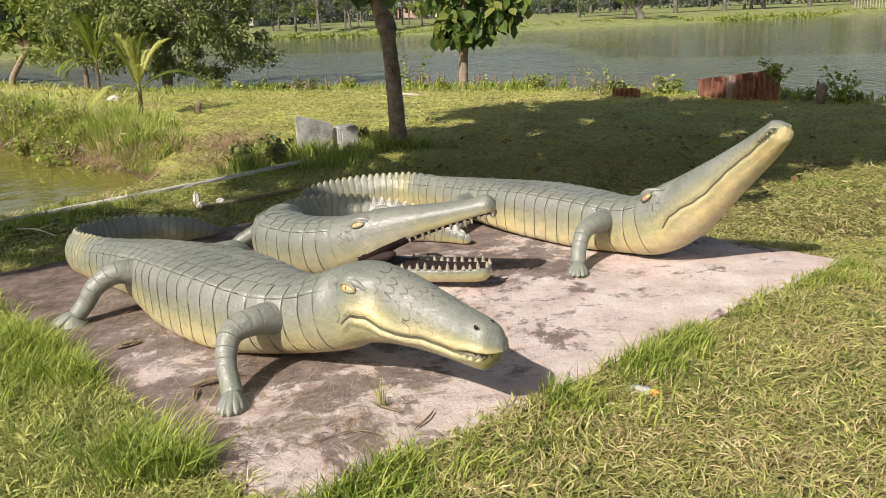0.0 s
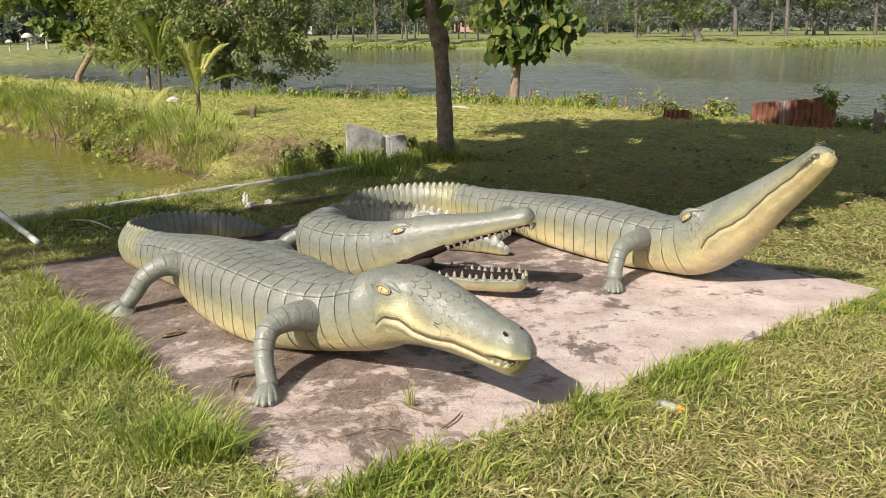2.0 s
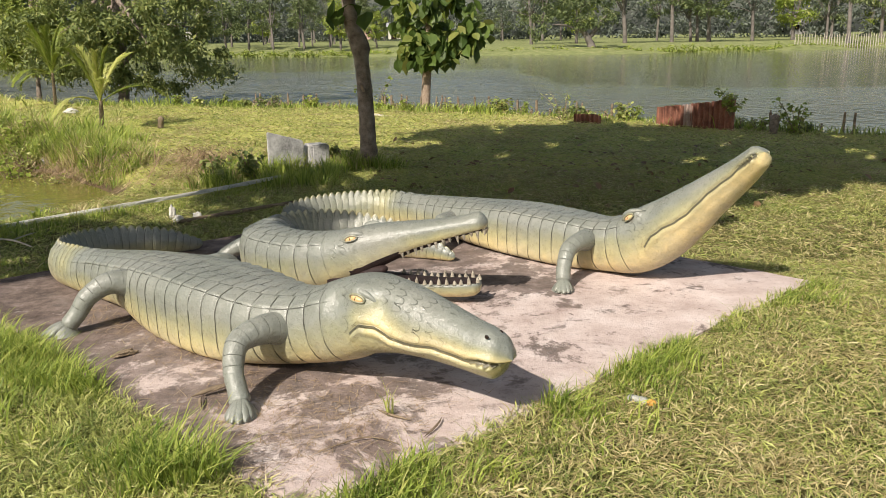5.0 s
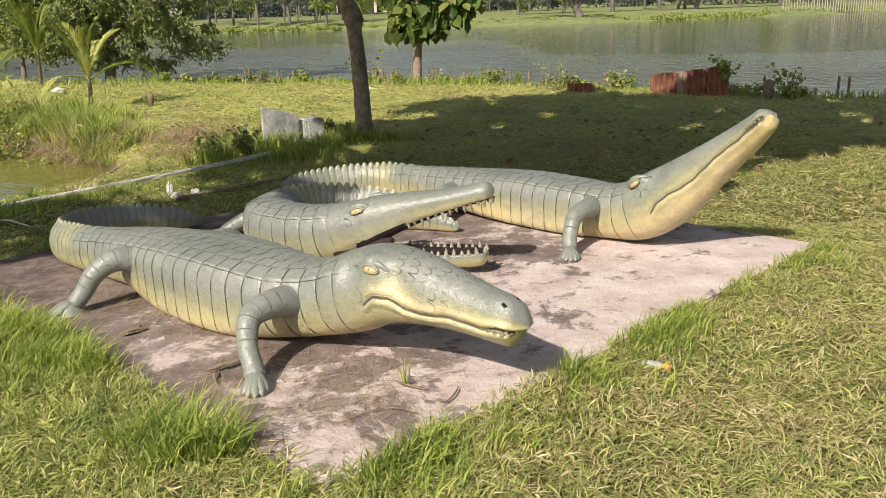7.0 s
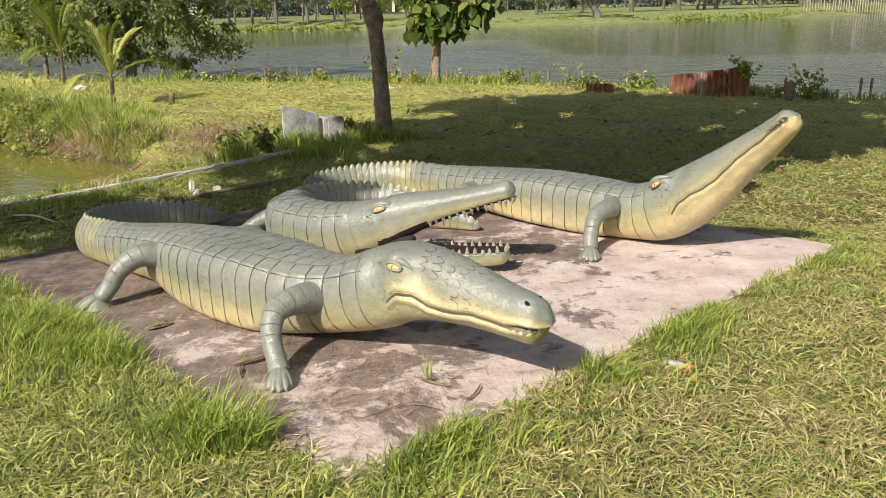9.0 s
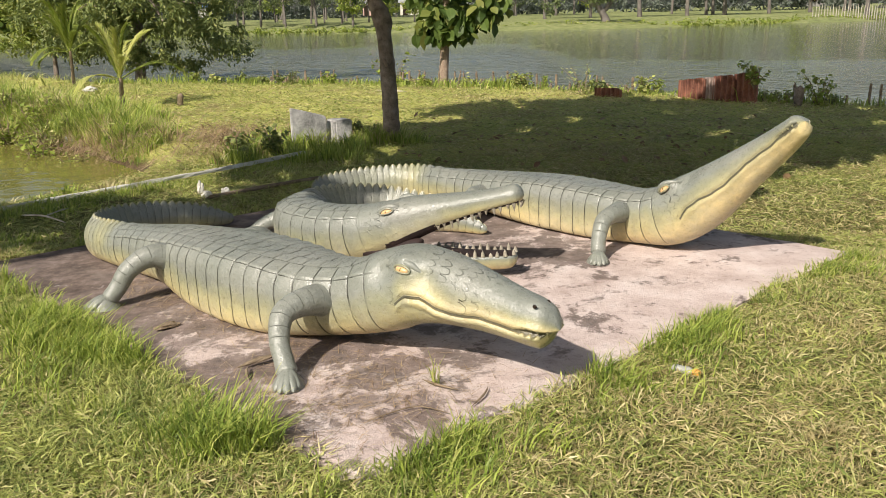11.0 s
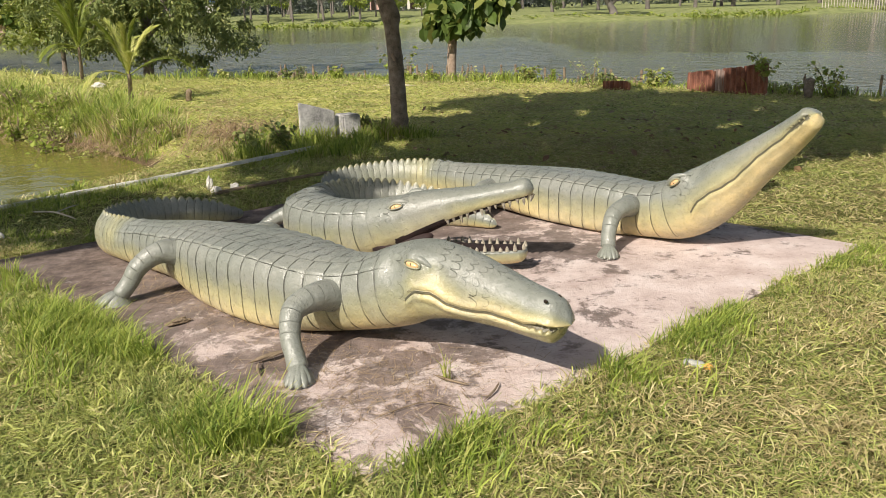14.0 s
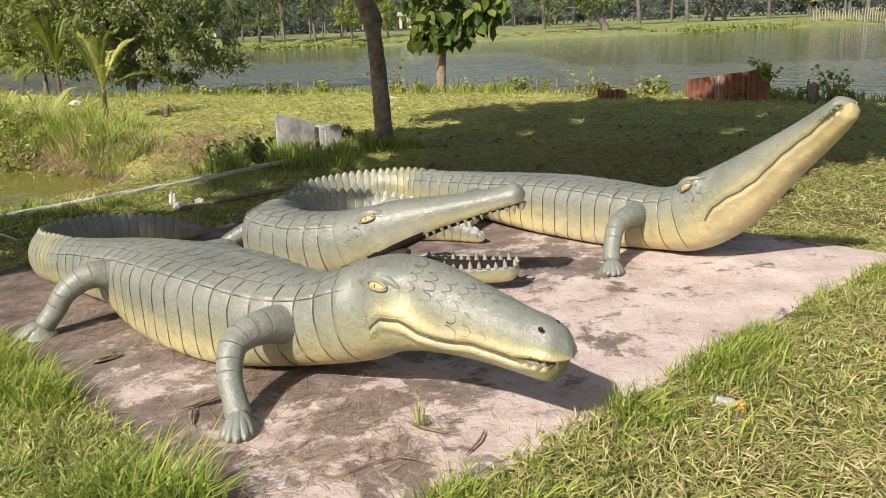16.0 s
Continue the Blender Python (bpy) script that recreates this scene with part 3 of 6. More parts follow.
        under = ishead * np.clip((-0.55 - rel) / 0.3, 0, 1) * olive
        ones = np.ones_like(x)
        girth = np.cumsum(np.r_[0, np.full(seg, 1.0 / seg)])[None] * 2.2
        attr = np.stack([paint * ones, ishead * np.clip(0.6 + rel, 0, 1) * np.clip((s[-1] - 0.12 - s) / 0.15, 0, 1)[:, None] * np.clip((neck + scaly - s) / 0.15, 0, 1)[:, None] * ones, fade * on * ones, turns[:, None] * ones, lane_at * ones, lipd,
                         girth * ones, back * ones, under * ones], -1)
        faces = grid_faces(len(s), seg + 1)
        slot = np.zeros(len(faces), int)
        if inside is not None:
            s0, lower = inside
            ri, ci = np.divmod(np.arange(len(faces)), seg)
            hit = (np.cos(a[ci]) < -0.25) if lower else (np.cos(a[ci]) > 0.25)
            xn = np.abs(x[ri, ci]) < 0.86 * w[ri, 0] * ends[ri]
            slot[hit & xn & (s[ri] > s0) & (s[ri] < s[-1] - 0.025)] = 3
        if gape is not None:
            slot[gape(v.reshape(-1, 3)[faces].mean(axis=1))] = 3
        self.add(v, faces, slot, attr)
        self.skin_at = v
        return c, s, side, up

    def limb(self, rows, toes, claw=0.1, rings=True):
        """A leg through rows of x, y, z, radius with grooves round it, and a foot of toes pointing along toes (x, y)."""
        c, s = spline(rows, 0.006)
        t, side, up = frames_of(c[:, :3])
        a = np.linspace(0, 2 * np.pi, 33)
        k = np.arange(len(s))
        g = np.where(k % 7 == 0, 1.0, 0.0)[:, None] * (np.sin(a * 1.0 + 0.6)[None] > -0.5) * ((s > 0.06) & (s < 0.78 * s[-1]))[:, None]
        r = c[:, 3:4] * (0.96 - 0.16 * np.sin(np.pi * np.clip(s / s[-1], 0, 1))[:, None]) - 0.0012 * g
        r = r * np.sqrt(np.clip(1 - (1 - np.clip((s[-1] - s) / 0.03, 0, 1)) ** 2, 1e-4, 1))[:, None]
        v = c[:, None, :3] + (side[:, None] * np.cos(a)[None, :, None] + up[:, None] * np.sin(a)[None, :, None]) * r[..., None]
        v[..., 2] = np.maximum(v[..., 2], -0.004)
        o = np.ones((len(s), 33))
        attr = np.stack([0.02 * o, 0 * o, 0.7 * (np.sin(a * 1.0 + 0.6)[None] > -0.5) * ((s > 0.05) & (s < 0.78 * s[-1]))[:, None] * o, (k / 7)[:, None] * o * 0.8, 0.5 * o, o, 0 * o, 0 * o, 0 * o], -1)
        self.add(v, grid_faces(len(s), 33), 0, attr)
        x0, y0, z0, r0 = rows[-1]
        d = math.atan2(toes[1], toes[0])
        for i, da in enumerate((-0.52, -0.26, 0.0, 0.26, 0.52)):
            e = Vector((math.cos(d + da), math.sin(d + da)))
            ln = claw * (1.0, 1.15, 1.2, 1.12, 0.95)[i]
            pts = [(x0, y0, 0.055, 0.022), (x0 + e.x * ln * 0.4, y0 + e.y * ln * 0.4, 0.042, 0.027), (x0 + e.x * ln * 0.85, y0 + e.y * ln * 0.85, 0.018, 0.0215), (x0 + e.x * ln * 1.15, y0 + e.y * ln * 1.15, 0.008, 0.010)]
            tv, tf = tube(pts, 0.012, 10)
            self.add(tv, tf, 0, (0.12, 0))
        # the sole, a low dome that ties the toes together
        aa, rr = np.meshgrid(np.linspace(0, 2 * np.pi, 24, endpoint=False), np.linspace(0, 1, 7), indexing="ij")
        px, py = rr * np.cos(aa) * 0.088, rr * np.sin(aa) * 0.074
        e = Vector((math.cos(d), math.sin(d)))
        cx, cy = x0 + e.x * claw * 0.25, y0 + e.y * claw * 0.25
        dv = np.stack([cx + px * e.x - py * e.y, cy + px * e.y + py * e.x, 0.075 * np.clip(1 - rr**1.6, 0, 1) ** 0.8 - 0.002], -1)
        ff = []
        for i in range(24):
            for j in range(6):
                ff.append((i * 7 + j, i * 7 + j + 1, (i + 1) % 24 * 7 + j + 1, (i + 1) % 24 * 7 + j))
        self.add(dv, ff, 0, (0.12, 0))

    def ball(self, centre, axes, radii, slot, attr=(0, 0), seg=20):
        """An ellipsoid on three axes."""
        u, w = np.meshgrid(np.linspace(0, np.pi, seg // 2 + 1), np.linspace(0, 2 * np.pi, seg + 1), indexing="ij")
        q = np.stack([np.sin(u) * np.cos(w) * radii[0], np.sin(u) * np.sin(w) * radii[1], np.cos(u) * radii[2]], -1)
        v = np.array(centre) + q @ np.array(axes)
        self.add(v, grid_faces(seg // 2 + 1, seg + 1), slot, attr)

    def eye(self, centre, ahead, out):
        """Almond eye with a slit pupil between two thick lids; ahead along the head, out of its side."""
        f = Vector(ahead).normalized()
        o = Vector(out)
        o = (o - f * o.dot(f)).normalized()
        u = f.cross(o)
        if u.z < 0:
            u = -u
        ax = [tuple(f), tuple(u), tuple(o)]
        c = Vector(centre)
        self.ball(tuple(c), ax, (0.036, 0.017, 0.016), 1)
        self.ball(tuple(c + o * 0.0145), ax, (0.0024, 0.0085, 0.0035), 2)
        brow = [(*(c + f * (0.095 * q) + u * (0.030 * (1 - q * q) + 0.004) - o * (0.008 + 0.034 * q * q)), 0.005 + 0.015 * (1 - q * q)) for q in np.linspace(-1, 1, 11)]
        bv, bf = tube(brow, 0.008, 12)
        self.add(bv, bf, 0, (0.10, 0))
        for sgn, lift in ((1, 0.019), (-1, 0.014)):
            pts = []
            for q in np.linspace(-1, 1, 9):
                pos = c + f * (0.047 * q) + u * (sgn * lift * (1 - q * q) ** 0.6) + o * (0.010 - 0.008 * q * q)
                pts.append((*pos, 0.0065 if sgn > 0 else 0.0045))
            tv, tf = tube(pts, 0.006, 8)
            self.add(tv, tf, 0, (0.22, 0.55))

    def tooth(self, base, tip, r, slot=4):
        b, t = Vector(base), Vector(tip)
        d = (t - b).normalized()
        s = d.orthogonal().normalized()
        q = d.cross(s)
        v = [b + (s * math.cos(k * 1.0472) + q * math.sin(k * 1.0472)) * r for k in range(6)] + [b + (t - b) * 0.6 + (s * math.cos(k * 1.0472) + q * math.sin(k * 1.0472)) * r * 0.62 for k in range(6)] + [t] * 6
        f = [(i + 6 * j, (i + 1) % 6 + 6 * j, (i + 1) % 6 + 6 * j + 6, i + 6 * j + 6) for j in range(2) for i in range(6)]
        self.add([tuple(p) for p in v], f, slot, (0.55, 0))

    def finish(self, label):
        me = npmesh("crocodile_statue", np.vstack(self.v), np.vstack(self.f), [SKIN, EYE, PUPIL, MOUTH, TOOTH], np.concatenate(self.slot), True, np.vstack(self.a))
        return tagged(new("crocodile_statue", me), label, "statue", "crocodile statues on the slab")


def closed_mouth_teeth(croc, s, side, up, c, where, drop, n=5, step=0.022):
    """Blunt painted teeth of the upper lip hanging over the gap at the front of a shut mouth, on both sides."""
    skin = croc.skin_at
    half = skin.shape[1] // 2
    for sg in (-1, 1):
        for i in range(n):
            k = min(int(np.searchsorted(s, where - i * step)), len(s) - 1)
            row = skin[k, half:] if np.dot(skin[k, half + half // 2] - c[k, :3], side[k]) * sg > 0 else skin[k, :half + 1]
            high = (row - c[k, :3]) @ up[k]
            at = row[np.argmin(np.abs(high - drop - 0.016))] - side[k] * sg * 0.004
            croc.tooth(at, at - up[k] * (0.018 - 0.002 * i) - side[k] * sg * 0.003, 0.0075, 0)


# the lying statue with its head low over the slab
one = Croc()
rows = [(-1.60, 6.02, 0.04, 0.02, 0.03, 0.04, 2, 2), (-1.85, 5.87, 0.10, 0.035, 0.08, 0.10, 1.6, 2), (-2.12, 5.74, 0.12, 0.05, 0.11, 0.12, 1.6, 2), (-2.33, 5.52, 0.125, 0.06, 0.125, 0.125, 1.6, 2),
        (-2.34, 5.22, 0.13, 0.08, 0.13, 0.13, 1.7, 2.2), (-2.10, 4.98, 0.14, 0.11, 0.135, 0.14, 1.9, 2.4), (-1.82, 4.78, 0.16, 0.155, 0.15, 0.16, 2.2, 2.6), (-1.5, 4.53, 0.19, 0.225, 0.165, 0.19, 2.5, 2.8),
        (-1.15, 4.20, 0.2, 0.27, 0.185, 0.208, 3.5, 6.5), (-0.85, 3.93, 0.2, 0.27, 0.19, 0.208, 3.5, 6.5), (-0.60, 3.72, 0.21, 0.24, 0.185, 0.205, 2.6, 2.8), (-0.38, 3.57, 0.25, 0.19, 0.17, 0.195, 2.3, 2.4),
        (-0.20, 3.45, 0.30, 0.185, 0.20, 0.185, 2.3, 2.3), (-0.08, 3.37, 0.335, 0.182, 0.205, 0.16, 2.3, 2.3), (0.05, 3.27, 0.35, 0.16, 0.18, 0.14, 2.2, 2.3), (0.20, 3.15, 0.34, 0.125, 0.145, 0.12, 2.2, 2.3),
        (0.33, 3.04, 0.325, 0.106, 0.115, 0.108, 2.2, 2.3), (0.42, 2.965, 0.315, 0.092, 0.10, 0.108, 2.2, 2.3), (0.485, 2.91, 0.302, 0.070, 0.066, 0.098, 2.0, 2.4)]
L1 = spline(rows, RING)[1][-1]
c, s, side, up = one.sweep(rows, tail=1.75, neck=L1 - 0.86, mouth=(L1 - 0.76, L1 - 0.004, (-0.03, 0.014, 0.008, -0.028, -0.040, -0.032, -0.020, -0.022, -0.026, -0.018, -0.010)),
                           bumps=(((-0.15, 3.25, 0.515), 0.06, (-0.016, -0.022, 0.022)), ((-0.27, 3.27, 0.45), 0.06, (0.022, 0.032, -0.008)), ((-0.06, 3.165, 0.455), 0.05, (0.010, 0.016, -0.006)), ((0.02, 3.52, 0.515), 0.06, (0.016, 0.022, 0.022)), ((0.40, 2.92, 0.40), 0.05, (0, 0, 0.012)), ((0.515, 2.885, 0.335), 0.045, (0.016, -0.014, 0.006)), ((-0.02, 3.12, 0.40), 0.08, (0.008, 0.012, 0))), caps=(0.05, 0.05), crest=0.026, olive=0.9, lip_tone=0.92)
one.eye((-0.155, 3.235, 0.468), (0.72, -0.56, -0.08), (-0.50, -0.76, 0.35))
one.eye((0.045, 3.495, 0.44), (0.72, -0.56, -0.08), (0.55, 0.70, 0.35))
closed_mouth_teeth(one, s, side, up, c, L1 - 0.022, -0.012)
for spot in ((0.392, 2.896, 0.408), (0.456, 2.962, 0.404)):
    one.ball(spot, [(0.7, -0.6, 0.3), (0.6, 0.7, 0.2), (-0.3, 0.1, 0.9)], (0.011, 0.005, 0.010), 2, seg=12)
one.limb([(-0.50, 3.56, 0.22, 0.10), (-0.61, 3.41, 0.27, 0.085), (-0.705, 3.30, 0.25, 0.070), (-0.715, 3.21, 0.16, 0.056), (-0.685, 3.14, 0.08, 0.05), (-0.665, 3.10, 0.03, 0.055)], (0.12, -1.0), 0.095)
one.limb([(-0.22, 3.85, 0.22, 0.09), (-0.06, 3.98, 0.25, 0.08), (0.03, 4.06, 0.2, 0.068), (0.06, 4.08, 0.1, 0.054), (0.07, 4.09, 0.03, 0.05)], (0.9, 0.4), 0.09)
one.limb([(-1.48, 4.38, 0.2, 0.11), (-1.63, 4.27, 0.255, 0.082), (-1.74, 4.20, 0.20, 0.068), (-1.80, 4.17, 0.11, 0.056), (-1.86, 4.14, 0.035, 0.05)], (-1.0, -0.35), 0.1)
one.limb([(-1.28, 4.72, 0.18, 0.10), (-1.15, 4.86, 0.2, 0.08), (-1.10, 4.95, 0.13, 0.06), (-1.10, 5.0, 0.035, 0.05)], (-0.2, 1.0), 0.09)
one.finish("painted grey-green and yellow concrete crocodile lying with shut jaws")

# the coiled statue with its jaws wide open
two = Croc()
rows = [(0.35, 5.52, 0.03, 0.02, 0.03, 0.03, 2, 2), (0.12, 5.62, 0.09, 0.04, 0.08, 0.09, 1.6, 2), (-0.15, 5.68, 0.14, 0.055, 0.13, 0.14, 1.6, 2), (-0.45, 5.73, 0.165, 0.08, 0.15, 0.165, 1.7, 2.2), (-0.72, 5.71, 0.175, 0.12, 0.155, 0.175, 1.9, 2.4),
        (-0.93, 5.52, 0.18, 0.17, 0.165, 0.18, 2.3, 2.6), (-0.93, 5.24, 0.185, 0.195, 0.17, 0.185, 2.5, 2.8), (-0.72, 5.02, 0.19, 0.195, 0.17, 0.19, 2.5, 2.8), (-0.50, 4.88, 0.22, 0.185, 0.165, 0.2, 2.4, 2.5), (-0.34, 4.80, 0.27, 0.172, 0.15, 0.175, 2.3, 2.4), (-0.26, 4.768, 0.30, 0.167, 0.14, 0.165, 2.3, 2.8),
        (-0.17, 4.738, 0.345, 0.15, 0.12, 0.15, 2.3, 3), (0.0, 4.69, 0.40, 0.125, 0.088, 0.118, 2.3, 3), (0.18, 4.64, 0.445, 0.10, 0.064, 0.088, 2.3, 3), (0.34, 4.60, 0.48, 0.085, 0.056, 0.066, 2.3, 3), (0.46, 4.57, 0.502, 0.075, 0.054, 0.052, 2.3, 2.6), (0.515, 4.556, 0.50, 0.05, 0.036, 0.045, 2.0, 2.4)]
L2 = spline(rows, RING)[1][-1]
# gape colours cheek faces near-black for the shaded hollow of the mouth
c, s, side, up = two.sweep(rows, tail=1.45, neck=L2 - 0.98, inside=(L2 - 0.62, True), gape=lambda q: (q[:, 0] > -0.325) & (q[:, 0] < -0.02) & (q[:, 1] < 4.74) & (q[:, 2] < 0.202 + 0.44 * (q[:, 0] + 0.312)), bumps=(((-0.30, 4.65, 0.43), 0.055, (-0.004, -0.016, 0.016)), ((0.45, 4.56, 0.55), 0.05, (0, 0, 0.014))), caps=(0.05, 0.05), crest=0.036, scaly=0.38)
two.ball((-0.235, 4.76, 0.165), [(1, 0, 0), (0, 1, 0), (0, 0, 1)], (0.10, 0.10, 0.05), 3)
# a near-black lump in the cheek stands for the shade in the gape's corner
two.ball((-0.205, 4.645, 0.180), [(0.93, -0.22, 0.30), (0.23, 0.97, 0.0), (-0.29, 0.07, 0.95)], (0.125, 0.05, 0.038), 3)
two.eye((-0.312, 4.630, 0.395), (0.90, -0.30, 0.30), (-0.25, -0.85, 0.45))
two.eye((-0.19, 4.93, 0.40), (0.90, -0.30, 0.30), (0.35, 0.85, 0.45))
jaw = [(-0.42, 4.83, 0.13, 0.15, 0.05, 0.12, 2.5, 2.3), (-0.22, 4.755, 0.115, 0.14, 0.035, 0.105, 3, 2.3), (0.0, 4.69, 0.105, 0.118, 0.03, 0.085, 3, 2.2), (0.22, 4.63, 0.105, 0.095, 0.03, 0.075, 3, 2.2), (0.38, 4.59, 0.112, 0.082, 0.032, 0.075, 3, 2.2), (0.48, 4.565, 0.12, 0.06, 0.03, 0.06, 2.5, 2.2)]
cj, sj, sidej, upj = two.sweep(jaw, neck=-1, inside=(0.02, False), gape=lambda q: (q[:, 0] < -0.03) & (q[:, 2] > 0.10), caps=(0.0, 0.05), crest=0, yellow=0.15)
for sg in (-1, 1):
    for i in range(13):
        k = min(np.searchsorted(s, L2 - 0.015 - i * 0.044), len(s) - 1)
        inn = 0.90 if i else 0.5
        b = c[k, :3] + side[k] * sg * c[k, 3] * inn - up[k] * c[k, 5] * 0.72
        two.tooth(b, b - up[k] * (0.040 + 0.012 * math.sin(i * 2.1)), 0.012)
    for i in range(12):
        k = min(np.searchsorted(sj, sj[-1] - 0.02 - i * 0.046), len(sj) - 1)
        inn = 0.88 if i else 0.5
        b = cj[k, :3] + sidej[k] * sg * cj[k, 3] * inn + upj[k] * 0.02
        two.tooth(b, b + upj[k] * (0.038 + 0.012 * math.sin(i * 1.7)), 0.015)
    k = np.searchsorted(s, L2 - 0.07)
    two.ball(c[k, :3] + side[k] * sg * 0.03 + up[k] * 0.05, [(1, 0, 0), (0, 1, 0), (0, 0, 1)], (0.010, 0.008, 0.008), 2, seg=12)
two.limb([(-1.02, 5.62, 0.15, 0.09), (-1.18, 5.60, 0.13, 0.075), (-1.29, 5.57, 0.085, 0.06), (-1.36, 5.54, 0.03, 0.05)], (-1.0, -0.3), 0.08)
two.finish("painted grey-green coiled concrete crocodile with gaping toothed jaws")

# the statue that lifts its head to the sky
three = Croc()
rows = [(-0.80, 6.02, 0.05, 0.03, 0.04, 0.05, 2, 2), (-1.0, 6.22, 0.09, 0.04, 0.08, 0.09, 1.6, 2), (-0.98, 6.5, 0.13, 0.05, 0.11, 0.13, 1.6, 2), (-0.65, 6.72, 0.145, 0.06, 0.125, 0.145, 1.6, 2), (-0.2, 6.72, 0.155, 0.085, 0.135, 0.155, 1.8, 2.2),
        (0.15, 6.50, 0.165, 0.14, 0.14, 0.165, 2.1, 2.4), (0.50, 6.20, 0.175, 0.21, 0.155, 0.175, 2.5, 2.8), (0.85, 5.88, 0.185, 0.25, 0.165, 0.188, 3.5, 6.5), (1.15, 5.55, 0.19, 0.24, 0.165, 0.192, 3.3, 6.5), (1.40, 5.27, 0.20, 0.205, 0.165, 0.20, 2.4, 2.6),
        (1.55, 5.12, 0.24, 0.20, 0.19, 0.22, 2.3, 2.3), (1.67, 5.0, 0.335, 0.19, 0.19, 0.215, 2.3, 2.2), (1.78, 4.87, 0.47, 0.165, 0.155, 0.185, 2.2, 2.2), (1.89, 4.72, 0.62, 0.128, 0.12, 0.14, 2.2, 2.2), (1.985, 4.57, 0.765, 0.10, 0.09, 0.11, 2.2, 2.2),
        (2.045, 4.46, 0.87, 0.085, 0.07, 0.085, 2.2, 2.2), (2.075, 4.40, 0.925, 0.065, 0.05, 0.06, 2.1, 2.1)]
L3 = spline(rows, RING)[1][-1]
c, s, side, up = three.sweep(rows, tail=1.7, neck=L3 - 1.08, mouth=(L3 - 0.99, L3 - 0.01, (-0.075, -0.035, -0.035, -0.05, -0.05, -0.035, -0.022, -0.018, -0.02, -0.012, -0.004)),
                             bumps=(((1.49, 4.97, 0.475), 0.05, (-0.022, -0.02, 0.030)), ((1.58, 4.90, 0.50), 0.06, (0.012, 0.012, -0.012)), ((2.02, 4.42, 0.96), 0.05, (-0.008, -0.004, 0.012))), caps=(0.05, 0.045), yellow=0.22, crest=0.030, lip_tone=0.35, scaly=0.3, jut_by=0.15)
three.eye((1.462, 4.972, 0.428), (0.52, -0.62, 0.58), (-0.62, -0.72, 0.30))
three.eye((1.70, 5.22, 0.43), (0.52, -0.62, 0.58), (0.62, 0.72, 0.30))
closed_mouth_teeth(three, s, side, up, c, L3 - 0.02, -0.010, 6, 0.026)
three.limb([(1.27, 5.28, 0.2, 0.10), (1.19, 5.10, 0.25, 0.08), (1.08, 4.98, 0.225, 0.068), (1.035, 4.90, 0.13, 0.055), (1.02, 4.83, 0.035, 0.05)], (-0.1, -1.0), 0.095)
three.limb([(1.45, 5.60, 0.2, 0.09), (1.62, 5.72, 0.22, 0.075), (1.68, 5.76, 0.12, 0.058), (1.70, 5.78, 0.03, 0.05)], (1.0, 0.4), 0.09)
three.limb([(0.34, 6.10, 0.17, 0.09), (0.26, 5.94, 0.20, 0.075), (0.24, 5.86, 0.12, 0.06), (0.24, 5.80, 0.03, 0.05)], (-0.2, -1.0), 0.09)
three.limb([(0.70, 6.36, 0.17, 0.09), (0.84, 6.48, 0.18, 0.075), (0.88, 6.52, 0.10, 0.058), (0.90, 6.55, 0.03, 0.05)], (0.6, 0.8), 0.09)
three.finish("painted yellow and grey-green concrete crocodile rearing its head skyward")

# ---------------------------------------------------------------- leaves and grass
ROOTS = leaf_mat("dead_straw", (0.17, 0.11, 0.065), (0.42, 0.31, 0.18), (0.55, 0.45, 0.28), 0.15)
BROAD = np.array([(0, 0, 0), (0.30, 0.25, 0.05), (0.34, 0.62, 0.03), (0, 1, -0.14), (-0.34, 0.62, 0.03), (-0.30, 0.25, 0.05), (0, 0.28, -0.03), (0, 0.64, -0.05)])
BROAD_F = np.array([(0, 1, 6, 5), (1, 2, 7, 6), (5, 6, 7, 4), (2, 3, 4, 7)])
SLIM = np.array([(0, 0, 0), (0.20, 0.45, 0.04), (0, 1, -0.10), (-0.20, 0.45, 0.04)])
SLIM_F = np.array([(0, 1, 2, 3)])


def leaf_cloud(at, size, kind=SLIM, faces=SLIM_F, droop=0.35, spin=None):
    """One leaf at each place, turned at random, hanging by droop."""
    n = len(at)
    az = RNG.uniform(0, 2 * np.pi, n) if spin is None else spin
    pitch = -droop + RNG.normal(0, 0.45, n)
    roll = RNG.normal(0, 0.6, n)
    f = np.stack([np.cos(az) * np.cos(pitch), np.sin(az) * np.cos(pitch), np.sin(pitch)], -1)
    r = np.stack([np.sin(az), -np.cos(az), 0 * az], -1)
    u = np.cross(r, f)
    r2 = r * np.cos(roll)[:, None] + u * np.sin(roll)[:, None]
    u2 = np.cross(r2, f)
    k = kind[None] * np.asarray(size)[:, None, None]
    v = at[:, None] + k[..., :1] * r2[:, None] + k[..., 1:2] * f[:, None] + k[..., 2:] * u2[:, None]
    fc = faces[None] + (np.arange(n) * len(kind))[:, None, None]
    return v.reshape(-1, 3), fc.reshape(-1, faces.shape[1])


def clumps(centres, radii, per, flat=0.75, shell=0.55):
    """Places for leaves: per of them round each centre, more towards the outside."""
    out = []
    for c, r in zip(centres, radii):
        d = RNG.normal(size=(per, 3))
        d /= np.linalg.norm(d, axis=1, keepdims=True)
        q = r * (shell + (1 - shell) * RNG.random((per, 1))) * (0.75 + 0.5 * RNG.random((per, 1)))
        out.append(np.array(c) + d * q * (1, 1, flat))
    return np.vstack(out)


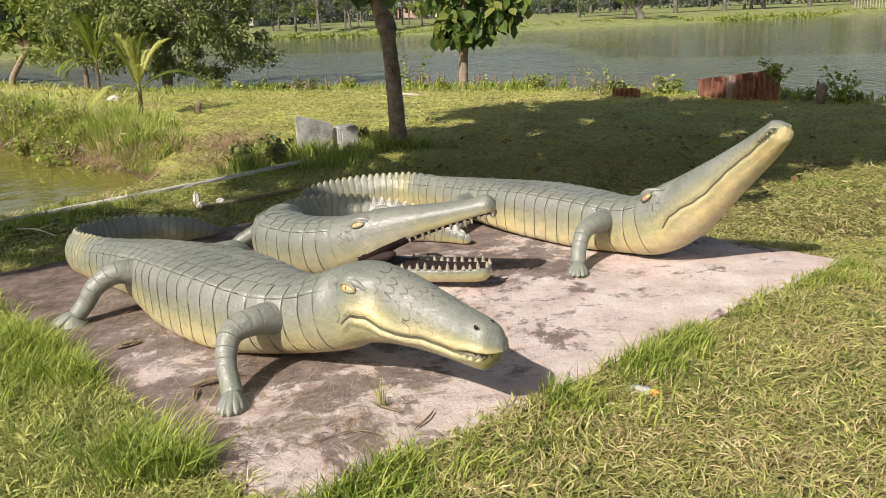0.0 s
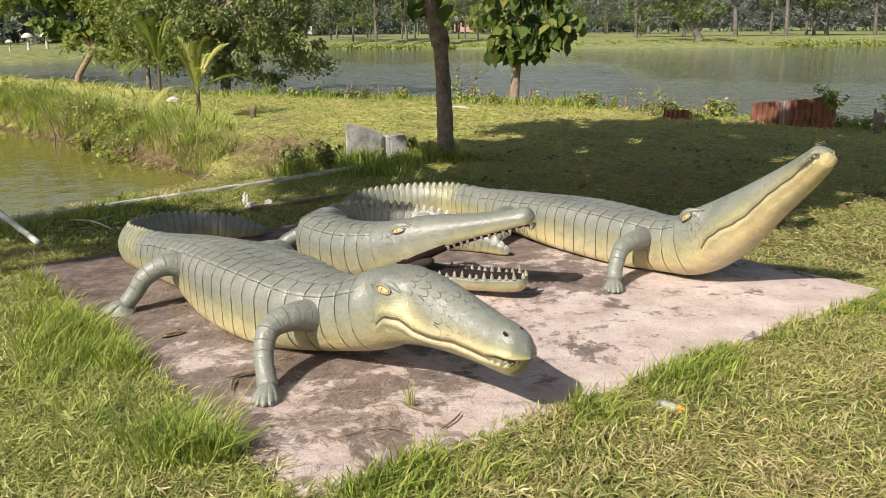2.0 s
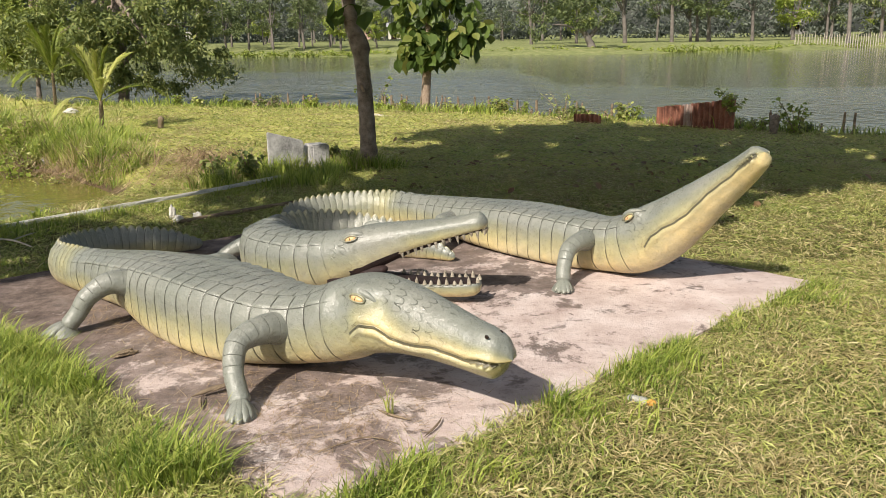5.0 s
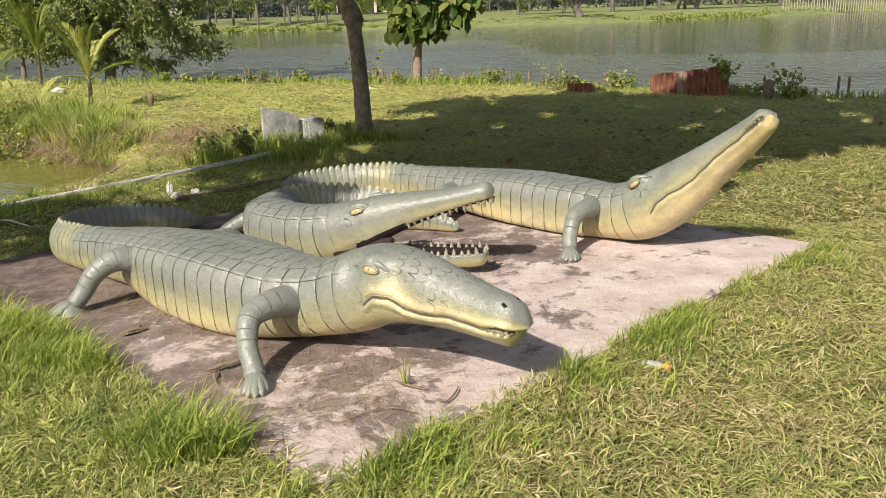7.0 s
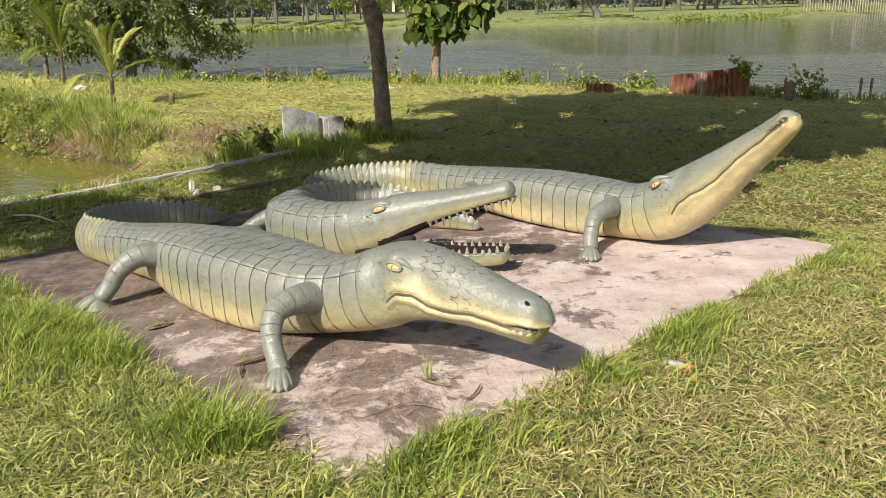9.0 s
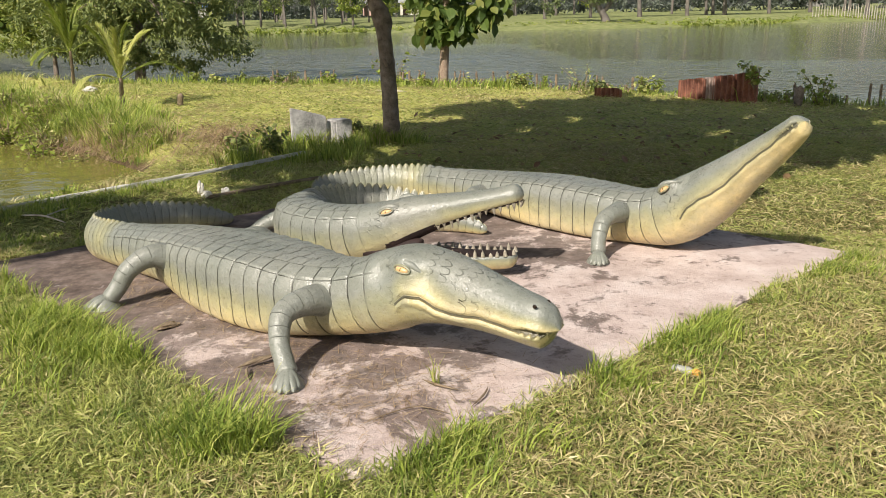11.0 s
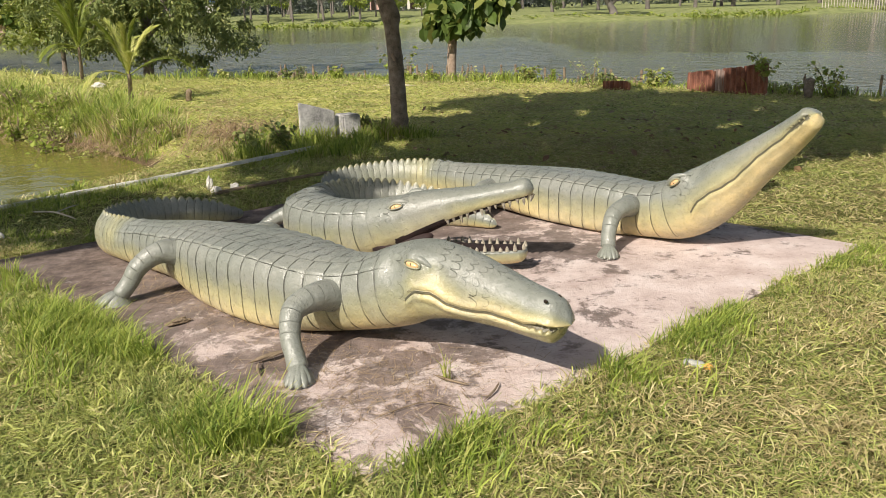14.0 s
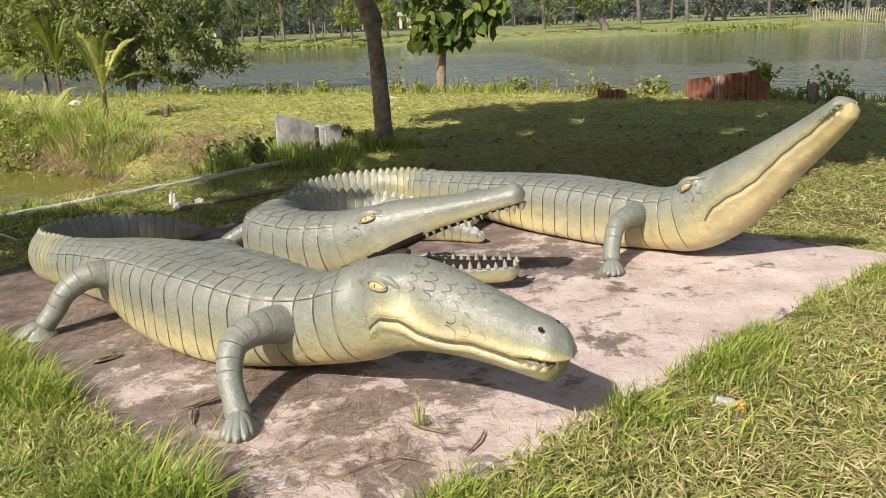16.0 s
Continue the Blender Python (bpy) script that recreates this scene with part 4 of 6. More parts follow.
def blades(base, h, lean, width, az):
    """Grass blades: two quads each, bending over."""
    n = len(base)
    d = np.stack([np.cos(az), np.sin(az), 0 * az], -1)
    sd = np.stack([-np.sin(az + 0.6), np.cos(az + 0.6), 0 * az], -1) * (width / 2)[:, None]
    upv = np.array([0, 0, 1.0])
    mid = base + upv * (h * 0.62)[:, None] + d * (lean * 0.33)[:, None]
    tip = base + upv * h[:, None] * 0.95 + d * lean[:, None]
    v = np.stack([base - sd, base + sd, mid + sd * 0.8, mid - sd * 0.8, tip + sd * 0.12, tip - sd * 0.12], 1)
    f = np.array([(0, 1, 2, 3), (3, 2, 4, 5)])[None] + (np.arange(n) * 6)[:, None, None]
    return v.reshape(-1, 3), f.reshape(-1, 4)


def straws(base, h, length, width, az):
    """Fallen blades: one slim kite each, its far end raised by h."""
    n = len(base)
    d = np.stack([np.cos(az) * length, np.sin(az) * length, h], -1)
    sd = np.stack([-np.sin(az), np.cos(az), RNG.normal(0, 0.5, n)], -1) * (width / 2)[:, None]
    mid = base + d * 0.45 + np.array([0, 0, 1.0]) * (np.abs(h) * 0.25)[:, None]
    v = np.stack([base, mid + sd, base + d, mid - sd], 1)
    f = np.array([(0, 1, 2, 3)])[None] + (np.arange(n) * 4)[:, None, None]
    return v.reshape(-1, 3), f.reshape(-1, 4)


def on_slab(x, y, margin=0.0):
    return outline_distance(x, y, np.array([SLAB_NEAR, SLAB_RIGHT, SLAB_BACK, SLAB_LEFT])) > margin


def is_dry_land(x, y, z):
    return (z > POND_Z + 0.02) & (outline_distance(x, y, LAKE_EDGE) < -0.05)


def scatter(n, x0, x1, y0, y1):
    x, y = RNG.uniform(x0, x1, n), RNG.uniform(y0, y1, n)
    z = ground_height(x, y)
    ok = is_dry_land(x, y, z) & ~on_slab(x, y, 0.03)
    # only what lies in the fan ahead of the walk
    ok &= (x > -0.7 - 0.82 * (y + 0.1)) & (x < 1.1 + 0.60 * (y + 0.3))
    return x[ok], y[ok], z[ok]


grass_bits, straw_bits, lush_bits = [], [], []


def sow(n, box, tall, width, dry_bias=0.0, per=8):
    """Lawn grass in tufts of a few blades that splay from one root."""
    x, y, z = scatter(n // per, *box)
    x, y = np.repeat(x, per), np.repeat(y, per)
    az = RNG.uniform(0, 2 * np.pi, len(x))
    r = np.abs(RNG.normal(0, 2.6 * width, len(x)))
    x, y = x + np.cos(az) * r, y + np.sin(az) * r
    z = ground_height(x, y)
    patch = waves(x, y, 21, 0.55) * 0.6 + waves(x, y, 22, 0.18) * 0.5
    edge = np.abs(outline_distance(x, y, np.array([SLAB_NEAR, SLAB_RIGHT, SLAB_BACK, SLAB_LEFT])))
    tuft = np.exp(-((edge / 0.22) ** 2))
    left = np.clip((0.1 - x) / 1.0, 0, 1)
    lush = np.clip(0.26 + 0.16 * left + 0.42 * tuft + 0.5 * patch + 0.25 * waves(x, y, 24, 0.07) - dry_bias, 0, 1.5)
    dry = np.repeat(RNG.random(len(x) // per), per) > 0.22 + 0.66 * lush
    clump = np.repeat(RNG.uniform(0.4, 1.15, len(x) // per), per)
    right = np.clip((x - 0.2) / 0.8, 0, 1) * (1 - tuft)
    h = tall * (1 - 0.38 * right) * (0.40 + 0.75 * lush) * (0.5 + 0.7 * RNG.random(len(x))) * clump
    kerb_side = np.clip((-2.2 - x) / 0.6, 0, 1) * np.clip((10.2 - y) / 1.0, 0, 1) * np.clip((y - 5.6) / 0.6, 0, 1)
    h = h * (1 - 0.62 * kerb_side)
    lean = h * RNG.uniform(0.3, 2.0, len(x))
    for sel, bits, sc in ((~dry, grass_bits, 1.0), (dry, straw_bits, 0.75)):
        b = np.stack([x, y, z - 0.004], -1)[sel]
        bits.append(blades(b, (h * sc)[sel] * (1 if sc == 1 else 0.5), (lean * sc)[sel] * (1 if sc == 1 else 2.0), (width * RNG.uniform(0.5, 1.35, len(x)))[sel], (az + RNG.normal(0, 0.4, len(x)))[sel]))


sow(125000, (-4.4, 4.4, 2.0, 5.4), 0.082, 0.0058, 0.03)
sow(48000, (-6.5, 5.5, 5.2, 9.0), 0.09, 0.0072, -0.12)
sow(34000, (-9.5, 8.0, 9.0, 20.5), 0.060, 0.016, 0.0)
sow(12000, (-20, -6, 13.0, 30.0), 0.22, 0.022, -0.3)


def mat_down(n, box, length, width, straw):
    """Flattened blades lying every way over the soil."""
    x, y, z = scatter(n, *box)
    share = straw + 0.30 * waves(x, y, 61, 0.4) + 0.2 * waves(x, y, 62, 0.12) + 0.06 * np.clip(x, -2, 2)
    is_straw = RNG.random(len(x)) < share
    h = RNG.uniform(-0.004, 0.050, len(x)) * np.clip(0.8 + 0.5 * waves(x, y, 63, 0.1), 0.3, 1.4)
    ln = length * RNG.uniform(0.4, 1.3, len(x))
    az = RNG.uniform(0, 6.28, len(x))
    for sel, bits in ((is_straw, straw_bits), (~is_straw, grass_bits)):
        bits.append(straws(np.stack([x, y, z + RNG.uniform(0, 0.022, len(x))], -1)[sel], h[sel], ln[sel], (width * RNG.uniform(0.5, 1.4, len(x)))[sel], az[sel]))


mat_down(250000, (-4.4, 4.4, 2.0, 5.6), 0.072, 0.0050, 0.33)
mat_down(110000, (-6.0, 5.6, 5.0, 10.0), 0.08, 0.0065, 0.34)
mat_down(90000, (-9.0, 8.0, 10.0, 20.0), 0.10, 0.011, 0.40)
# denser fringe that hangs over the slab's near edges
for (ax, ay), (bx, by), m, hi in ((SLAB_NEAR, SLAB_LEFT, 11500, 0.19), (SLAB_NEAR, SLAB_RIGHT, 7500, 0.16), (SLAB_LEFT, SLAB_BACK, 3000, 0.10)):
    t = RNG.random(m)
    out = np.abs(RNG.normal(0, 0.16, m)) * (1.3 if hi > 0.16 else 1.0) - 0.015
    nx, ny = by - ay, -(bx - ax)
    ln = math.hypot(nx, ny)
    sgn = 1 if (nx * ((ax + bx) / 2 + 0.2) + ny * ((ay + by) / 2 - 5.0)) > 0 else -1
    x, y = ax + (bx - ax) * t + sgn * nx / ln * out, ay + (by - ay) * t + sgn * ny / ln * out
    keep = waves(x, y, 31, 0.14) + 0.6 * waves(x, y, 32, 0.05) + RNG.normal(0, 0.18, m) > 0.20
    x, y = x[keep], y[keep]
    fall = 1 - (0.35 if hi == 0.16 else 0.1) * np.clip(t[keep] * 1.8 - 0.3, 0, 1)
    h = fall * hi * (0.35 + 0.85 * RNG.random(len(x))) * np.clip(0.75 + 0.4 * waves(x, y, 33, 0.2), 0.3, 1.3)
    lush_bits.append(blades(np.stack([x, y, ground_height(x, y) - 0.004], -1), h, h * RNG.uniform(0.2, 1.3, len(x)), 0.0075 * RNG.uniform(0.6, 1.4, len(x)), RNG.uniform(0, 6.28, len(x))))
for (ax, ay), (bx, by), m, hi, wd, sp in (((-5.0, 5.1), (-1.55, 9.1), 3000, 0.10, 0.008, 0.11), ((-1.9, 18.7), (2.6, 16.7), 1700, 0.22, 0.02, 0.3), ((2.6, 16.6), (7.6, 13.1), 2000, 0.24, 0.02, 0.3), ((-8.5, 21.0), (-1.9, 19.0), 1700, 0.22, 0.02, 0.35)):
    t = RNG.random(m)
    x, y = ax + (bx - ax) * t + RNG.normal(0.05, sp, m), ay + (by - ay) * t - np.abs(RNG.normal(0.02, sp, m))
    h = hi * RNG.uniform(0.3, 1.1, m) * np.clip(0.8 + 0.5 * waves(x, y, 35, 0.4), 0.25, 1.4)
    lush_bits.append(blades(np.stack([x, y, ground_height(x, y) - 0.004], -1), h, h * RNG.uniform(0.2, 0.9, m), wd * RNG.uniform(0.6, 1.3, m), RNG.uniform(0, 6.28, m)))
# rank tufts along the pond's bank and under the block
tx = np.r_[RNG.uniform(-13, -3.6, 560), RNG.uniform(-2.5, -0.9, 60), RNG.uniform(-4.6, -2.9, 40), RNG.normal(-0.6, 0.22, 16)]
ty = np.r_[np.zeros(560), RNG.uniform(8.9, 10.9, 60), RNG.uniform(5.4, 7.6, 40), RNG.normal(10.25, 0.12, 16)]
far_bank = np.array([(-13, 17.3), (-10.1, 15.9), (-7.85, 13.8), (-5.8, 12.0), (-4.35, 10.8), (-3.5, 10.2)])
ty[:560] = np.interp(tx[:560], far_bank[:, 0], far_bank[:, 1]) + RNG.normal(0.45, 0.45, 560)
for cx, cy in zip(tx, ty):
    m = RNG.integers(30, 70)
    a, r = RNG.uniform(0, 6.28, m), np.abs(RNG.normal(0, 0.10, m))
    x, y = cx + np.cos(a) * r, cy + np.sin(a) * r
    z = ground_height(x, y)
    ok = is_dry_land(x, y, z) & ~on_slab(x, y, -0.05)
    hi = (0.46 if cx < -4.2 and cy > 10 else 0.26 if cy > 8.8 else 0.12) * RNG.uniform(0.5, 1.1)
    h = hi * RNG.uniform(0.4, 1.0, m)
    (lush_bits if RNG.random() < 0.85 else straw_bits).append(blades(np.stack([x, y, z - 0.01], -1)[ok], h[ok], (h * RNG.uniform(0.15, 0.8, m))[ok], np.full(m, 0.013)[ok], a[ok]))

lawn = new("lawn_grass", npmesh("lawn_grass", *joined(grass_bits), GRASS))
tagged(lawn, "uneven green lawn grass, long round the slab", "grass", kind="stuff")
rank = new("rank_grass", npmesh("rank_grass", *joined(lush_bits), GRASS_LUSH))
tagged(rank, "long fresh green grass along edges and banks", "grass", kind="stuff")
dry = new("dry_grass", npmesh("dry_grass", *joined(straw_bits), GRASS_DRY))
tagged(dry, "straw-coloured dry grass lying among the green", "grass", kind="stuff")

# dead roots and straw hanging over the pond's undercut bank
rx = np.r_[RNG.uniform(-13, -3.6, 5200), RNG.normal(-2.75, 0.42, 2800)]
ry = np.r_[np.interp(rx[:5200], far_bank[:, 0], far_bank[:, 1]) + RNG.normal(0.02, 0.20, 5200), RNG.normal(10.3, 0.42, 2800)]
ok = waves(rx, ry, 71, 0.5) + RNG.normal(0, 0.3, 8000) > -0.1
rx, ry = rx[ok], ry[ok]
m = len(rx)
roots = new("bank_roots", npmesh("bank_roots", *blades(np.stack([rx, ry, ground_height(rx, ry) + RNG.uniform(0, 0.20, m)], -1), RNG.uniform(-0.16, 0.12, m), RNG.uniform(0.1, 0.40, m), RNG.uniform(0.006, 0.013, m), RNG.normal(-2.3, 0.9, m)), ROOTS))
tagged(roots, "tangled brown roots and dead straw along the pond bank", "roots", kind="stuff")

# straw and dead bits on the slab
bx, by = RNG.normal(-0.48, 0.44, 1500), RNG.normal(2.98, 0.30, 1500)
bx = np.r_[bx, RNG.uniform(-1.9, -0.6, 900)]
by = np.r_[by, 3.05 - 0.80 * (bx[1500:] + 0.55) + RNG.normal(0.42, 0.13, 900)]
ok = on_slab(bx, by, 0.03)
bx, by = bx[ok], by[ok]
m = len(bx)
hh = RNG.uniform(0.003, 0.014, m)
litter = new("straw_litter", npmesh("straw_litter", *blades(np.stack([bx, by, 0 * bx + 0.002], -1), hh, RNG.uniform(0.03, 0.13, m), RNG.uniform(0.0016, 0.0042, m), RNG.uniform(0, 6.28, m)), ROOTS))
tagged(litter, "dry straw and leaf litter strewn on the slab", "litter", kind="stuff")

# fallen brown leaves on the shaded lawn
fx, fy = RNG.normal(2.2, 1.9, 260), RNG.normal(9.9, 1.5, 260)
ok = ~on_slab(fx, fy, -0.1) & (fy > 7)
fx, fy = fx[ok], fy[ok]
fallen = new("fallen_leaves", npmesh("fallen_leaves", *leaf_cloud(np.stack([fx, fy, ground_height(fx, fy) + 0.01 + 0.02 * RNG.random(len(fx))], -1), RNG.uniform(0.04, 0.11, len(fx)), BROAD, BROAD_F, 0.0), DRYLEAF))
tagged(fallen, "curled brown leaves fallen on the shaded grass", "leaves", kind="stuff")

# ---------------------------------------------------------------- trees
LEAF_MID = leaf_mat("leaf_mid", (0.13, 0.19, 0.04), (0.30, 0.35, 0.075), (0.44, 0.43, 0.14))


def tree(at, label, trunk_rows, limbs, leaves, bark, leaf, smooth=True):
    """A tree at its foot: one trunk mesh, a limb mesh for each bough, one crown of leaves."""
    root = empty("tree", at, label=label, category="tree")
    o = np.array(at)
    v, f = tube(trunk_rows, 0.06, 14, 0.03)
    mesh_part("trunk", npmesh("trunk", v, f, bark, smooth=smooth), root)
    for rows in limbs:
        v, f = tube(rows, 0.15, 8, 0.03)
        mesh_part("limb", npmesh("limb", v, f, bark, smooth=smooth), root)
    v, f = leaves
    mesh_part("crown", npmesh("crown", v, f, leaf), root, "leafy crown")
    return root


def local(at, pts):
    return [(p[0] - at[0], p[1] - at[1], p[2] - at[2], *p[3:]) for p in pts]


# the shade tree: its unseen crown is stretched to lay shade on the lawn
at = (-0.605, 10.4, -0.02)
stem = [(0.0, 0, -0.12, 0.14), (0.0, 0, 0.06, 0.118), (-0.01, 0, 0.5, 0.102), (-0.03, 0, 1.0, 0.096), (-0.055, 0, 1.33, 0.094), (-0.06, 0, 1.45, 0.118), (-0.10, 0, 1.6, 0.108), (-0.17, 0, 1.80, 0.09), (-0.2, -0.1, 2.5, 0.08), (-0.1, -0.5, 3.3, 0.07), (0.0, -1.2, 4.3, 0.05), (0, -1.6, 5.2, 0.02)]
boughs, heads = [], []
SLANT = np.array((SUN_WAY.x, SUN_WAY.y)) / -SUN_WAY.z       # how far the shade falls from a leaf, for each metre of height
# leaf clumps are set up-sun of each spot that should be dark
for gx_ in np.arange(-1.9, 7.6, 0.85):
    for gy_ in np.arange(7.5, 14.4, 0.80):
        if (gx_ < -0.4 and not 8.4 < gy_ < 10.7) or (gx_ < -0.9 and gy_ > 9.2) or (gx_ < 0.2 and gy_ < 7.6) or (gx_ > 2.6 and gy_ < 7.6) or RNG.random() < (0.42 if gx_ > 4.2 and gy_ < 12.2 else 0.0 if gx_ > 1.0 else 0.05) or (gx_ < 1.4 and gy_ < 7.9) or (gx_ > 3.4 and gy_ < 8.6) or (gx_ < 0.8 and gy_ > 12.6):
            continue
        hgt = RNG.uniform(3.7, 5.1)
        e = (gx_ + RNG.normal(0, 0.24) - SLANT[0] * hgt + 0.605, gy_ + RNG.normal(0, 0.18) - SLANT[1] * hgt - 10.4, hgt)
        if len(heads) % 5 == 0:
            boughs.append([(-0.12, -0.4, 2.5 + 0.02 * len(heads), 0.055), (e[0] * 0.5, -0.2 + (e[1] + 0.2) * 0.5, (3.0 + hgt) / 2, 0.04), (*e, 0.012)])
        heads.append(e)
heads += [(0.6, 0.4, 3.2), (-0.9, 0.2, 3.0), (1.4, 0.6, 3.8)]
pts = clumps(heads, RNG.uniform(0.45, 0.72, len(heads)), 165, 0.5, 0.1)
hang = np.array([(-0.30, 0.05, 1.93), (-0.02, -0.05, 1.97), (-0.36, -0.1, 2.05), (0.1, 0.1, 2.1), (0.03, 0.0, 1.90)])
pts = np.vstack([pts[pts[:, 2] > 2.45], hang])
shade_tree = tree(at, "slender grey-barked tree with large leaves shading the lawn", stem, boughs, leaf_cloud(pts, RNG.uniform(0.26, 0.45, len(pts)), BROAD, BROAD_F), BARK, LEAF_BIG)
v, f = tube([(-0.06, -0.08, 1.02, 0.022), (-0.035, -0.15, 0.96, 0.02), (-0.02, -0.18, 0.93, 0.016)], 0.02, 8)
mesh_part("branch_stub", npmesh("branch_stub", v, f, BARK_PALE, smooth=True), shade_tree, "pale cut branch stub")

# an unseen tree added out of view, so that shade crosses the slab's back edge
at = (-7.4, 0.6, -0.05)
heads, boughs = [], []
for gx_, gy_ in ((-4.5, 5.5), (-3.9, 6.2), (-3.0, 6.3), (-2.3, 6.2), (-2.45, 5.85), (-1.8, 6.5), (-1.5, 6.1), (-1.1, 6.6), (-0.85, 6.45), (-0.45, 6.15), (-4.9, 4.9), (-3.3, 6.85), (-2.75, 6.95), (-2.3, 6.75), (-1.6, 7.0), (-1.1, 7.3), (-1.5, 7.6), (-0.95, 7.9), (-0.5, 8.3), (-1.1, 8.5), (-3.7, 6.6)):
    hgt = RNG.uniform(4.6, 5.6)
    heads.append((gx_ - SLANT[0] * hgt - at[0], gy_ - SLANT[1] * hgt - at[1], hgt))
stem = [(0, 0, -0.2, 0.2), (0, 0, 0.2, 0.16), (0.1, 0, 2.0, 0.13), (0.6, 0.1, 3.6, 0.10), (1.2, 0.2, 4.8, 0.05), (1.6, 0.2, 5.8, 0.02)]
for h in heads[::2]:
    boughs.append([(0.5, 0.1, 3.3, 0.06), (h[0] * 0.5 + 0.2, h[1] * 0.5, (3.4 + h[2]) / 2, 0.04), (*h, 0.012)])
heads += [(0.2, -0.6, 4.6), (-0.6, 0.1, 4.9), (0.3, 0.5, 5.4)]
pts = clumps(heads, RNG.uniform(0.34, 0.48, len(heads)), 80, 0.5, 0.1)
tree(at, "unseen large-leaved tree added to shade the slab's back edge", stem, boughs, leaf_cloud(pts, RNG.uniform(0.18, 0.3, len(pts)), BROAD, BROAD_F), BARK, LEAF_BIG)

# the low broad-leaved tree at the lake's edge
at = (0.105, 18.7, -0.14)
stem = [(0, 0, -0.1, 0.15), (0, 0, 0.1, 0.12), (0.02, 0, 0.5, 0.105), (0.05, 0, 1.0, 0.10), (0.08, 0, 1.8, 0.07), (0.15, 0, 2.8, 0.03)]
heads = [(-0.35, -0.1, 1.45), (0.0, -0.3, 1.38), (0.35, -0.1, 1.42), (0.75, 0, 1.62), (1.15, -0.1, 1.95), (1.0, 0.1, 1.75), (0.3, 0.2, 1.8), (-0.3, 0.1, 2.0), (0.2, -0.2, 2.4), (0.8, 0.1, 2.5), (-0.5, 0, 2.6), (0.3, 0, 3.1), (0.9, 0.1, 3.0)]
boughs = [[(0.05, 0, 0.95 + 0.1 * i, 0.05), (h[0] * 0.6, h[1] * 0.6, (1.1 + h[2]) / 2, 0.03), (*h, 0.01)] for i, h in enumerate(heads[:7])]
heads += [(0.1, -0.3, 1.5), (0.5, -0.3, 1.5), (-0.2, -0.3, 1.65), (0.9, -0.2, 1.75)]
pts = clumps(heads, [0.40] * len(heads), 40, 0.9, 0.25)
tree(at, "young tree with big drooping round leaves by the lake", stem, boughs, leaf_cloud(pts, RNG.uniform(0.2, 0.40, len(pts)), BROAD, BROAD_F, 0.85), BARK_PALE, LEAF_BIG)

# the dark spreading tree whose boughs hang over the water
at = (-8.6, 24.0, -0.3)
stem = [(0, 0, -0.3, 0.22), (0, 0, 0.3, 0.15), (0.1, 0, 1.3, 0.13), (0.0, 0.1, 2.6, 0.12), (0.1, 0, 4.5, 0.08), (0.1, 0, 6.0, 0.03)]
heads, boughs = [], []
for k in range(120):
    a, r = RNG.uniform(0, 6.28), 3.0 * math.sqrt(RNG.random())
    z = RNG.uniform(0.9, 2.9) if k % 8 < 5 else RNG.uniform(2.5, 8.6)
    wide = 1.0 if z < 5 else 0.8
    heads.append((0.2 + r * math.cos(a) * wide, -0.3 + r * math.sin(a) * 0.8, z + 0.25 * (3.0 - r) * (z < 1.6)))
heads += [(1.4, -0.8, 0.62), (1.75, -0.7, 0.55), (1.05, -0.9, 0.85), (2.6, -0.4, 1.05), (2.95, -0.2, 1.5), (-2.0, -0.8, 1.2), (2.2, -0.6, 0.95), (0.4, -0.9, 1.0), (0.0, -0.9, 0.72), (0.3, -0.8, 0.9), (-0.35, -0.8, 1.1), (0.1, -0.9, 1.3), (0.8, -0.9, 0.75), (-0.9, -0.8, 1.0), (-1.4, -0.7, 0.9)]
for k in range(14):
    e = heads[k * 4]
    boughs.append([(0.05, 0, 1.2 + 0.2 * k, 0.07), (e[0] * 0.5, e[1] * 0.5, (1.5 + 0.2 * k + e[2]) / 2, 0.05), (*e, 0.012)])
pts = clumps(heads, RNG.uniform(0.28, 0.62, len(heads)), 230, 0.75, 0.15)
tree(at, "dense dark-leaved tree with boughs hanging over the lake", stem, boughs, leaf_cloud(pts, RNG.uniform(0.10, 0.20, len(pts)), SLIM, SLIM_F, 0.5), BARK, LEAF_SMALL)

# lighter small-leaved growth beside it
at = (-11.6, 25.2, -0.2)
stem = [(0, 0, -0.3, 0.09), (0.05, 0, 0.8, 0.06), (0.1, 0, 2.0, 0.05), (0.1, 0, 4.5, 0.02)]
heads = [(RNG.normal(0.4, 1.0), RNG.normal(0, 0.5), RNG.uniform(1.0, 2.8) if _ % 3 else RNG.uniform(2.5, 8.0)) for _ in range(64)]
boughs = [[(0.06, 0, 0.9 + 0.2 * i, 0.04), (h[0] * 0.5, h[1] * 0.5, (1.2 + 0.2 * i + h[2]) / 2, 0.025), (*h, 0.008)] for i, h in enumerate(heads[:8])]
pts = clumps(heads, RNG.uniform(0.35, 0.65, len(heads)), 190, 0.8, 0.15)
tree(at, "light green small-leaved tree on the lake bank", stem, boughs, leaf_cloud(pts, RNG.uniform(0.12, 0.22, len(pts))), BARK, LEAF_MID)

